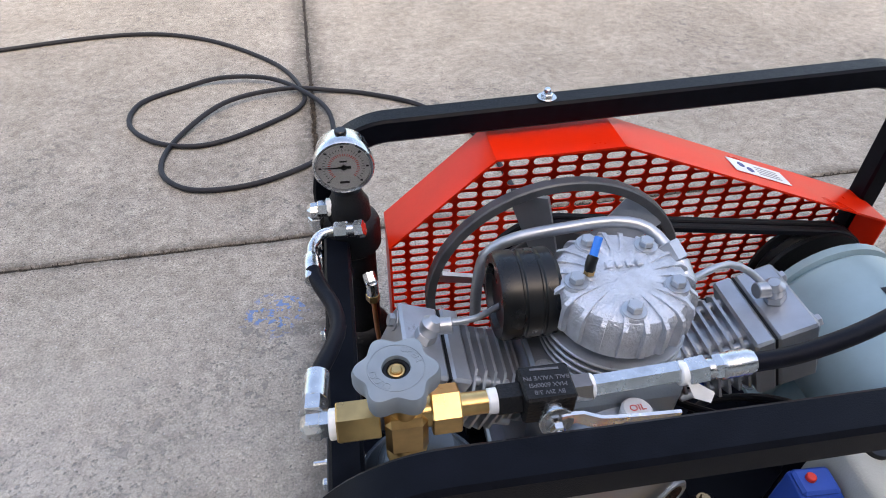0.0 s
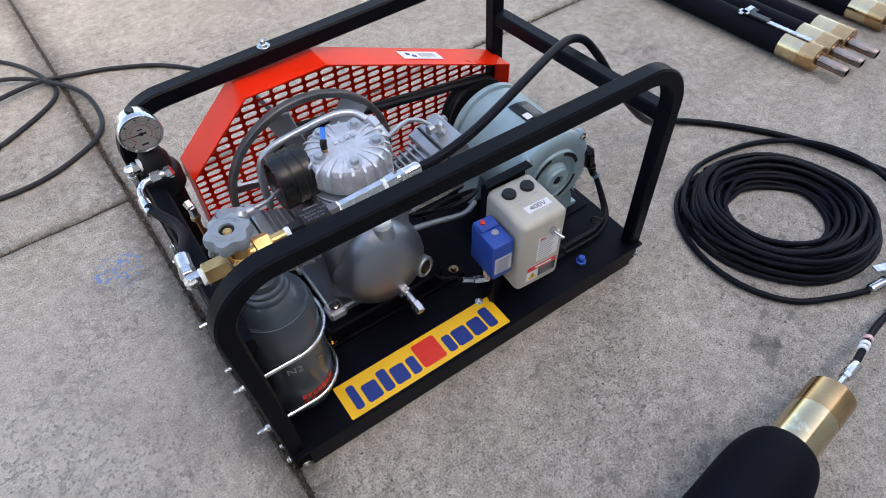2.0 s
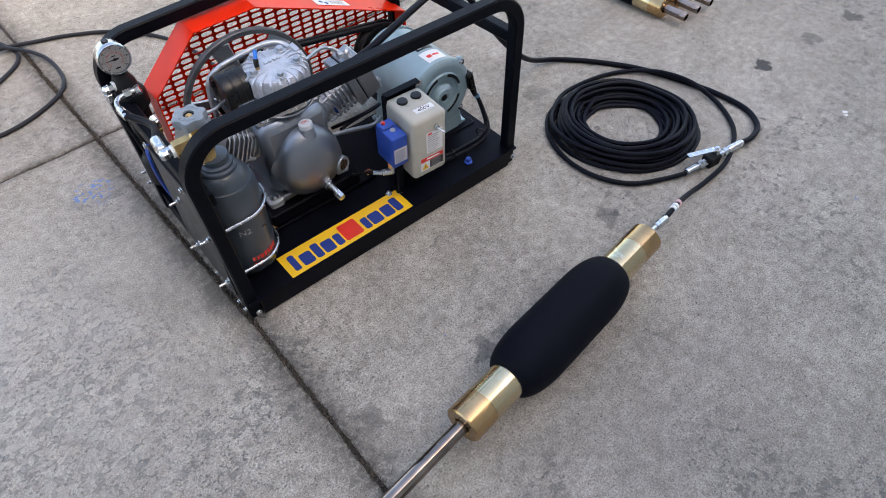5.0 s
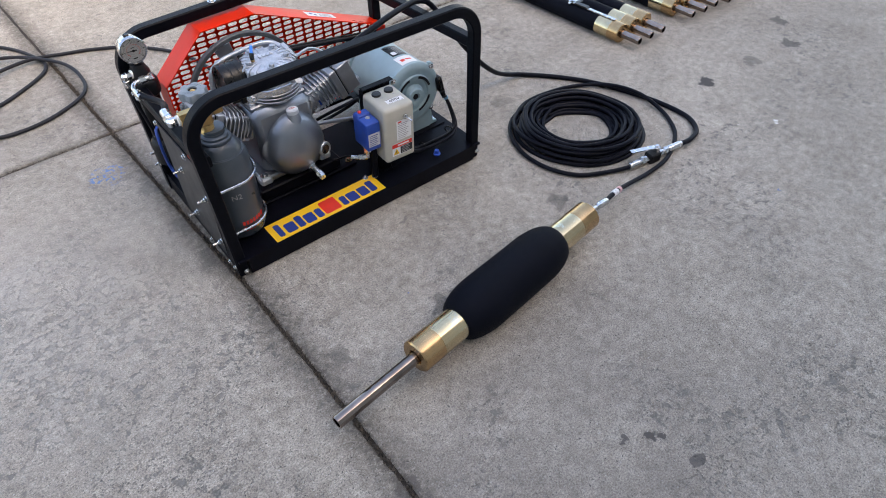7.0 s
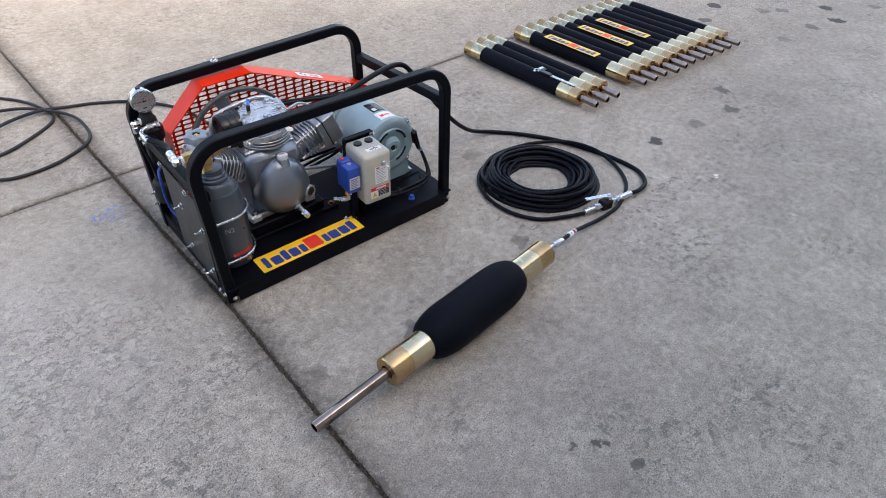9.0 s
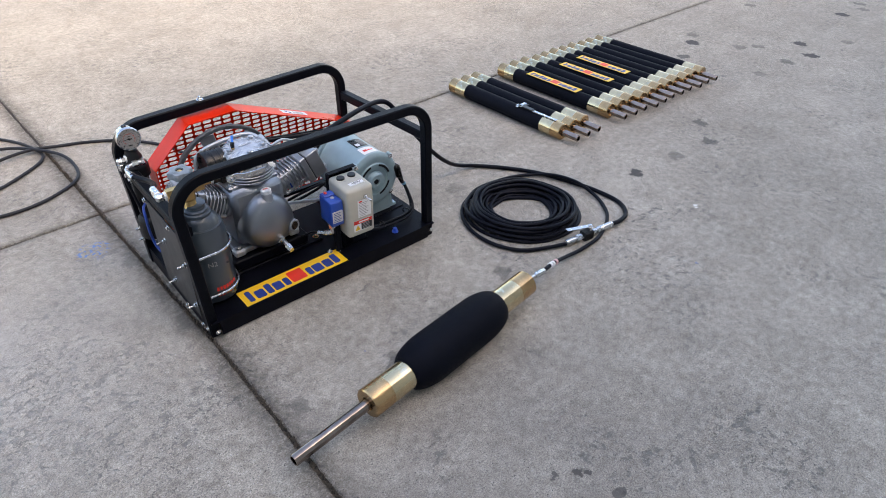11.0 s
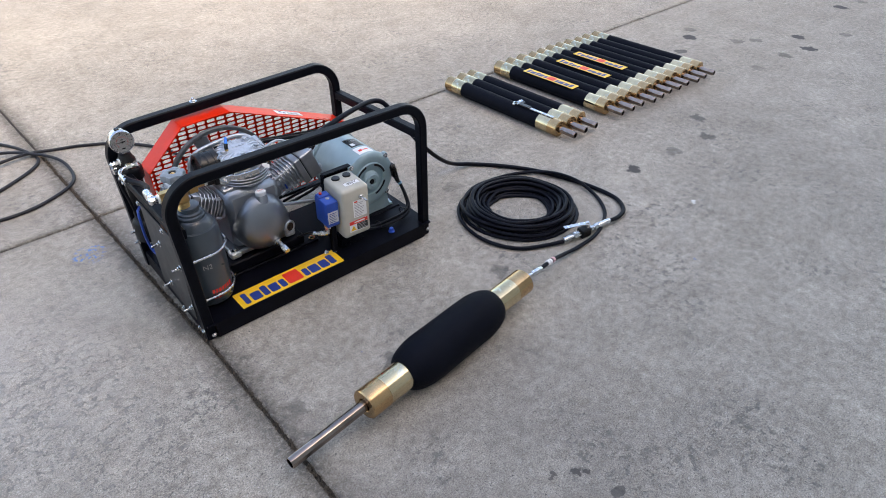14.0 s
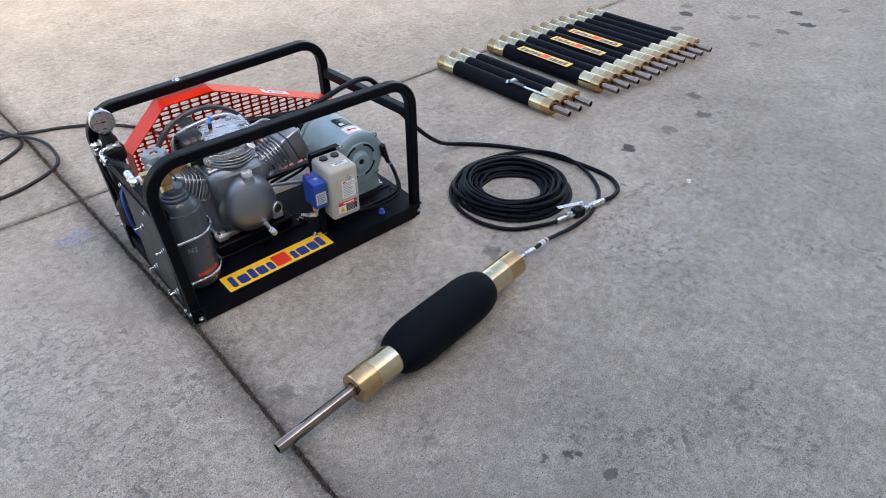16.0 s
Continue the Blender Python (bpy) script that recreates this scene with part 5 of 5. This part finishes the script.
    for k in range(31):
        a = radians(225 - 270 * k / 30)
        r0 = 0.019 if k % 5 == 0 else 0.021
        u, s = Vector((math.cos(a), math.sin(a), 0)), Vector((-math.sin(a), math.cos(a), 0))
        q = [u * r0 - s * 0.0003, u * 0.0235 - s * 0.0003, u * 0.0235 + s * 0.0003, u * r0 + s * 0.0003]
        gt.plate([m @ (p + Vector((0, 0, 0.0007))) for p in q], m.to_3x3() @ Vector((0, 0, 0.0002)))
        if k % 5 == 0:
            o = u * 0.0262
            card(gt, m, o.x - 0.0016, o.y - 0.0011, o.x + 0.0016, o.y + 0.0011, 0.0002, 0.0007)
        r1 = 0.0145
        q = [u * r1 - s * 0.0004, u * 0.0178 - s * 0.0004, u * 0.0178 + s * 0.0004, u * r1 + s * 0.0004]
        gr.plate([m @ (p + Vector((0, 0, 0.0007))) for p in q], m.to_3x3() @ Vector((0, 0, 0.0002)))
    card(gt, m, -0.006, -0.0215, 0.005, -0.0185, 0.0002, 0.0007)
    card(gt, m, -0.004, 0.0065, 0.004, 0.0085, 0.0002, 0.0007)
    part("dial_ticks", gt, M_INKB, d)
    part("dial_scale", gr, M_INKR, d)
    nd = Geo().plate([m @ Vector(p) for p in ((-0.021, 0.0006, 0.0016), (0.003, 0.0014, 0.0016), (0.008, 0.002, 0.0016), (0.008, -0.002, 0.0016), (0.003, -0.0014, 0.0016), (-0.021, 0.0, 0.0016))], m.to_3x3() @ Vector((0, 0, 0.0004)))
    nd.cyl(m @ Vector((0, 0, 0.001)), m @ Vector((0, 0, 0.003)), 0.0032, n=16)
    part("needle", nd, M_INKB, d)
    gl = part("gauge_glass", Geo().cyl(m @ Vector((0, 0, 0.0034)), m @ Vector((0, 0, 0.005)), 0.0296, n=40), M_GLASS, ga)
    gl.visible_shadow = False


filter_and_gauge()


# ---------- yellow name label on the tray: plain shapes for the maker's name ----------
def name_label(m, w, h, parent, depth=0.0008):
    lab = part("name_label", card(Geo(), m, 0, 0, w, h, depth), M_YEL, parent, "yellow vinyl label with blue and red lettering shapes")
    # widths and heights of the shapes, in parts of the label
    spans = [(0.048, 0.094, 0.70), (0.118, 0.205, 0.52), (0.22, 0.275, 0.64), (0.288, 0.372, 0.52), (0.388, 0.442, 0.52), (0.455, 0.598, 0.74), (0.62, 0.672, 0.52), (0.682, 0.775, 0.52), (0.79, 0.874, 0.52), (0.886, 0.945, 0.64)]
    for i, (a, b, t) in enumerate(spans):
        x0, x1, y0, y1 = a * w, b * w, 0.14 * h, (0.14 + t) * h
        e = min(0.05 * h, (x1 - x0) * 0.3)
        q = [(x0 + e, y0), (x1 - e, y0), (x1, y0 + e), (x1, y1 - e), (x1 - e, y1), (x0 + e, y1), (x0, y1 - e), (x0, y0 + e)]
        g = Geo().plate([m @ Vector((x, y, depth)) for x, y in q], m.to_3x3() @ Vector((0, 0, 0.0003)))
        part("label_shape", g, M_INKR if i == 5 else M_NAVY, lab)
    return lab


name_label(basis((0.115, 0.006, TOP + 0.0004), (1, 0.005, 0), (-0.005, 1, 0)), 0.358, 0.075, unit)

# delivery hose from the check valve over the cross tube
part("delivery_hose", Geo().tube([(0.35, 0.126, 0.4385), (0.40, 0.128, 0.440), (0.47, 0.140, 0.446), (0.55, 0.165, 0.452), (0.65, 0.205, 0.452), (0.74, 0.245, 0.444), (0.80, 0.268, 0.434), (0.835, 0.262, 0.424), (0.862, 0.245, 0.39), (0.90, 0.235, 0.335), (0.97, 0.236, 0.245), (1.06, 0.248, 0.15), (1.15, 0.268, 0.075), (1.225, 0.282, 0.032), (1.30, 0.268, 0.011), (1.39, 0.178, 0.009), (1.475, 0.052, 0.009), (1.528, -0.09, 0.009), (1.553, -0.20, 0.009), (1.552, -0.30, 0.009), (1.505, -0.366, 0.011), (1.44, -0.386, 0.014), (1.388, -0.3815, 0.0175)], 0.0085, 12), M_HOSE, unit, "long black rubber delivery hose")

# blue cap lying on the tray
cap = thing("plastic_cap", "small blue plastic cap lying on the black tray", "cap")
part("cap_body", Geo().lathe((0.692, 0.040, TOP), (0, 0, 1), [(0.011, 0), (0.011, 0.004), (0.0075, 0.005), (0.0075, 0.014), (0.006, 0.016), (0, 0.016)], 20), M_CAP, cap)


# ---------- hose coil with shut-off valve ----------
def hose_coil():
    c = Vector((1.202, -0.102, 0))
    major, minor = Vector((0.83, -0.558, 0)), Vector((0.558, 0.83, 0))
    hr = 0.007
    h = thing("air_hose", "coiled black rubber air hose with steel shut-off valve lying on concrete", "hose")
    rnd = random.Random(11)
    pts = []
    turns = 18
    plan = [0.214, 0.198, 0.183, 0.168, 0.153, 0.138, 0.123, 0.110, 0.124, 0.142, 0.160, 0.178, 0.197, 0.186, 0.170, 0.150, 0.166, 0.182]
    lift = [0, 0, 0, 0, 0, 0, 0, 0, 1, 1, 1, 1, 1, 2, 2.1, 2.2, 2.9, 2.8]
    n = 36
    for t in range(turns):
        dx, dy = rnd.uniform(-0.014, 0.014), rnd.uniform(-0.014, 0.014)
        for i in range(n):
            f = i / n
            u = min(1, f * 1.5)
            r0 = plan[t]
            r1 = plan[min(t + 1, turns - 1)]
            r = r0 + (r1 - r0) * max(0, (f - 0.7) / 0.3)
            l0, l1 = lift[t], lift[min(t + 1, turns - 1)]
            z = hr + 0.0145 * (l0 + (l1 - l0) * max(0, (f - 0.7) / 0.3)) + 0.0018 * math.sin(5 * f * 2 * math.pi + t)
            a = math.pi / 2 - 2 * math.pi * f
            e = math.sin(math.pi * f)
            out = Vector(((r + 0.004 * math.sin(3 * a + t)) * math.cos(a) + dx * e, (r + 0.004 * math.cos(2 * a + 2 * t)) * math.sin(a) + dy * e, 0))
            pts.append(c + major * (out.dot(major) * 1.05) + minor * (out.dot(minor) * 0.95) + Vector((0, 0, z)))
    lead = [(1.165, -0.352, 0.012), (1.10, -0.325, 0.010), (1.016, -0.278, 0.009), (0.967, -0.205, 0.009), (0.952, -0.12, 0.009), (0.966, -0.04, 0.010), (1.005, 0.03, 0.010), (1.075, 0.085, 0.010), (1.16, 0.098, 0.012)]
    lead = [Vector(p) for p in lead]
    end = [(1.015, 0.02, 0.030), (1.065, 0.068, 0.024), (1.17, 0.118, 0.016), (1.31, 0.115, 0.010), (1.42, 0.078, 0.009), (1.485, 0.0, 0.022), (1.517, -0.10, 0.026), (1.518, -0.19, 0.014), (1.485, -0.272, 0.009), (1.42, -0.342, 0.009), (1.30, -0.395, 0.008), (1.18, -0.407, 0.012), (1.10, -0.410, 0.023), (1.03, -0.418, 0.040), (0.98, -0.428, 0.052), (0.925, -0.4395, 0.060)]
    part("hose_coil", Geo().tube(pts, hr, 9, 0.03, smooth=False), M_HOSE, h)
    part("hose_lead", Geo().tube(lead, hr, 10), M_HOSE, h)
    part("hose_tail", Geo().tube([Vector((1.075, -0.21, 0.034)), Vector((1.01, -0.13, 0.036)), Vector((0.993, -0.05, 0.034))] + [Vector(p) for p in end], hr, 10), M_HOSE, h)
    # valve between delivery hose and coil
    a, b = Vector((1.165, -0.352, 0.016)), Vector((1.43, -0.387, 0.018))
    d = (b - a).normalized()
    s = Vector((-d.y, d.x, 0))
    part("hose_ferrule", Geo().lathe(a, d, [(0.0095, -0.004), (0.0115, 0), (0.011, 0.012), (0.0115, 0.016), (0.011, 0.028), (0.0115, 0.034), (0.009, 0.036)], 18), M_ZINC, h)
    part("hose_nut", Geo().cyl(a + d * 0.034, a + d * 0.046, 0.008, n=14).hexa(a + d * 0.044, a + d * 0.062, 0.0135).hexa(a + d * 0.06, a + d * 0.076, 0.011), M_ZINC, h)
    p = a + d * 0.098
    part("valve_body", Geo().box(p, (0.045, 0.034, 0.034), 0.003, Matrix((d, s, (0, 0, 1))).transposed()), M_MATTE, h)
    part("valve_boss", Geo().cyl(p + Vector((0, 0, 0.015)) + d * 0.01, p + Vector((0, 0, 0.034)) + d * 0.01, 0.011, n=18).hexa(p + Vector((0, 0, 0.032)) + d * 0.01, p + Vector((0, 0, 0.04)) + d * 0.01, 0.007), M_ZINC, h)
    part("valve_lever", Geo().sweep([p + d * 0.02 + Vector((0, 0, 0.03)), p - d * 0.01 + Vector((0, 0, 0.034)) + s * 0.006, p - d * 0.085 + Vector((0, 0, 0.036)) + s * 0.022], [(-0.008, -0.0015), (0.008, -0.0015), (0.008, 0.0015), (-0.008, 0.0015)]), M_ZINC, h, "zinc plated valve lever")
    part("hose_nut", Geo().hexa(p + d * 0.022, p + d * 0.042, 0.011).hexa(p + d * 0.05, p + d * 0.064, 0.0125).cyl(p + d * 0.04, p + d * 0.07, 0.0085, n=14), M_ZINC, h)
    part("hose_ferrule", Geo().lathe(p + d * 0.068, d, [(0.0095, 0), (0.0115, 0.003), (0.0112, 0.02), (0.0118, 0.024), (0.0112, 0.046), (0.0118, 0.052), (0.009, 0.062)], 18), M_ZINC, h)
    # end fitting and tape rings towards the packer
    q0, q1 = Vector((0.925, -0.4395, 0.060)), Vector((0.852, -0.446, 0.070))
    v = (q1 - q0).normalized()
    part("end_ferrule", Geo().lathe(q0 - v * 0.008, v, [(0.0095, 0), (0.0112, 0.003), (0.0108, 0.018), (0.0112, 0.034), (0.008, 0.037)], 18).hexa(q0 + v * 0.028, q0 + v * 0.042, 0.010).cyl(q0 + v * 0.04, q1, 0.0065, n=12), M_ZINC, h)
    o, d2 = Vector((1.022, -0.4195, 0.0420)), Vector((-0.95, -0.19, 0.23)).normalized()
    pink = mat("pink_tape", (0.7, 0.42, 0.42), 0.6)
    for k, mt, tint in ((0.0, pink, "pink tape ring"), (0.022, M_TAPE, "white tape ring"), (0.038, M_TAPE, "white tape ring")):
        part("tape_ring", Geo().cyl(o + d2 * k, o + d2 * (k + 0.0115), 0.0095, n=14), mt, h, tint)


hose_coil()


# ---------- packers ----------
def packer_parts(t, length, r, bulge, labelled=False):
    """Along local x from the pipe's tip at 0; the axis lies at z = 0 of t."""
    pipe, s0, s1 = length["pipe"], length["s0"], length["s1"]
    a, b, e = pipe, pipe + s0, length["end"]
    X = (1, 0, 0)
    part("pipe", Geo().lathe((0, 0, 0), X, [(0.0115, 0.03), (0.0115, 0.0005), (0.012, 0), (0.0145, 0), (0.0152, 0.001), (0.0152, pipe + 0.02)], 24), M_STEEL, t, "bare steel grout pipe")
    k = a + s0 * 0.45
    part("end_ring", Geo().lathe((0, 0, 0), X, [(0.0175, a + 0.014), (0.018, a + 0.002), (0.0195, a), (r - 0.003, a), (r, a + 0.003), (r, k - 0.0006), (r - 0.0008, k)], 40), M_GOLDB, t, "brown-gold plated end ring")
    part("sleeve", Geo().lathe((0, 0, 0), X, [(r - 0.0008, k), (r - 0.0002, k + 0.0006), (r - 0.0002, b + 0.004)], 40), M_GOLD, t, "yellow zinc plated end sleeve")
    c = e - s1
    if bulge:
        n = 14
        prof = [(r - 0.001, b)]
        lead = 0.095
        for i in range(n + 1):
            f = i / n
            prof.append((r + (bulge - r) * math.sin(f * math.pi / 2) ** 0.75, b + 0.001 + lead * (1 - math.cos(f * math.pi / 2)) ** 0.8))
        for i in range(n + 1):
            f = 1 - i / n
            prof.append((r + (bulge - r) * math.sin(f * math.pi / 2) ** 0.75, c - 0.001 - lead * (1 - math.cos(f * math.pi / 2)) ** 0.8))
        prof.append((r - 0.001, c))
        part("bladder", Geo().lathe((0, 0, 0), X, prof, 56), M_BLADDER, t, "black rubber bladder, inflated")
    else:
        part("bladder", Geo().lathe((0, 0, 0), X, [(r - 0.003, b - 0.002), (r - 0.0008, b), (r - 0.0015, (b + c) / 2), (r - 0.0008, c), (r - 0.003, c + 0.002)], 32), M_BLADDER, t, "black rubber bladder, deflated")
    k = c + s1 * 0.56
    part("sleeve", Geo().lathe((0, 0, 0), X, [(r - 0.0002, c - 0.004), (r - 0.0002, k - 0.0006), (r - 0.0008, k)], 40), M_GOLD, t, "yellow zinc plated end sleeve")
    part("end_ring", Geo().lathe((0, 0, 0), X, [(r - 0.0008, k), (r, k + 0.0006), (r, e - 0.004), (r - 0.004, e), (0.012, e)], 40), M_GOLDB, t, "brown-gold plated end ring")


big = thing("inflated_packer", "inflated black rubber grouting packer with brass-coloured end sleeves on concrete", "packer")
packer_parts(big, {"pipe": 0.225, "s0": 0.135, "s1": 0.152, "end": 0.893}, 0.041, 0.071)
big.matrix_basis = basis((-0.052, -0.548, 0.0725), (0.903, 0.100, -0.004), (-0.1, 0.9, 0))

flat = thing("packer", "deflated black rubber grouting packer with brass-coloured sleeves on concrete", "packer", group="row of packers")
packer_parts(flat, {"pipe": 0.088, "s0": 0.115, "s1": 0.115, "end": 0.825}, 0.039, None)
rnd = random.Random(5)
places = [(1.814 + 0.0795 * i, 0.120 + rnd.uniform(-0.006, 0.006)) for i in range(3)] + [(2.190 + 0.0855 * i, 0.120 + rnd.uniform(-0.008, 0.008)) for i in range(11)]
made = []
for i, (x, y) in enumerate(places):
    lean = rnd.uniform(-0.006, 0.006)
    m = basis((x, y, 0.0393), (-0.038 + lean, 1, 0), (-1, -0.038 + lean, 0))
    if i == 0:
        flat.matrix_basis = m
        made.append(flat)
    else:
        made.append(copy_thing(flat, m))
for i in (3, 6, 8):
    x, y = places[i]
    g = thing("packer_label", "yellow vinyl label with blue and red lettering shapes on a packer", "label")
    name_label(basis((x - 0.053, y + 0.62, 0.0795), (0.038, -1, 0), (1, 0.038, 0)), 0.33, 0.058, g, 0.001)

# caliper lying across the three packers
cal = thing("caliper", "steel vernier caliper lying on the black packers", "caliper")
cm = basis((1.800, 0.425, 0.0795), (0.06, -1, 0), (1, 0.06, 0))
g = Geo()
card(g, cm, -0.07, -0.008, 0.17, 0.008, 0.003)
card(g, cm, -0.062, -0.008, -0.045, 0.045, 0.003)
card(g, cm, -0.062, -0.022, -0.05, -0.006, 0.003)
part("beam", g, M_ZINC, cal)
g = Geo()
card(g, cm, -0.035, -0.011, 0.03, 0.012, 0.006, 0.001)
card(g, cm, -0.043, 0.008, -0.028, 0.04, 0.003, 0.001)
part("slider", g, M_PLASTIC, cal)

# ---------- power cable on the floor ----------
cable = thing("power_cable", "long grey-black power cable in loose loops on concrete", "cable")
Z = 0.0075
LOOP = [(-1.75, 1.72), (-1.055, 1.946), (-0.674, 2.024), (-0.42, 1.95), (-0.193, 1.746), (-0.10, 1.56), (-0.10, 1.44), (-0.22, 1.33), (-0.34, 1.27), (-0.46, 1.30), (-0.545, 1.40), (-0.54, 1.52), (-0.44, 1.60), (-0.319, 1.626), (-0.17, 1.59), (-0.04, 1.43), (-0.01, 1.30), (-0.04, 1.18), (-0.15, 1.10), (-0.262, 1.069), (-0.36, 1.085), (-0.425, 1.17), (-0.41, 1.31), (-0.303, 1.467), (-0.14, 1.53), (0.0, 1.525), (0.10, 1.49), (0.237, 1.402), (0.36, 1.22), (0.40, 0.95), (0.38, 0.7), (0.42, 0.52)]
pts = []
for i, (x, y) in enumerate(LOOP):
    pts.append((x, y, Z + (0.0135 if i in (13, 14, 15, 23, 24) else 0.0)))
part("cable_run", Geo().tube(pts, 0.0066, 10, 0.02), M_CABLE, cable)
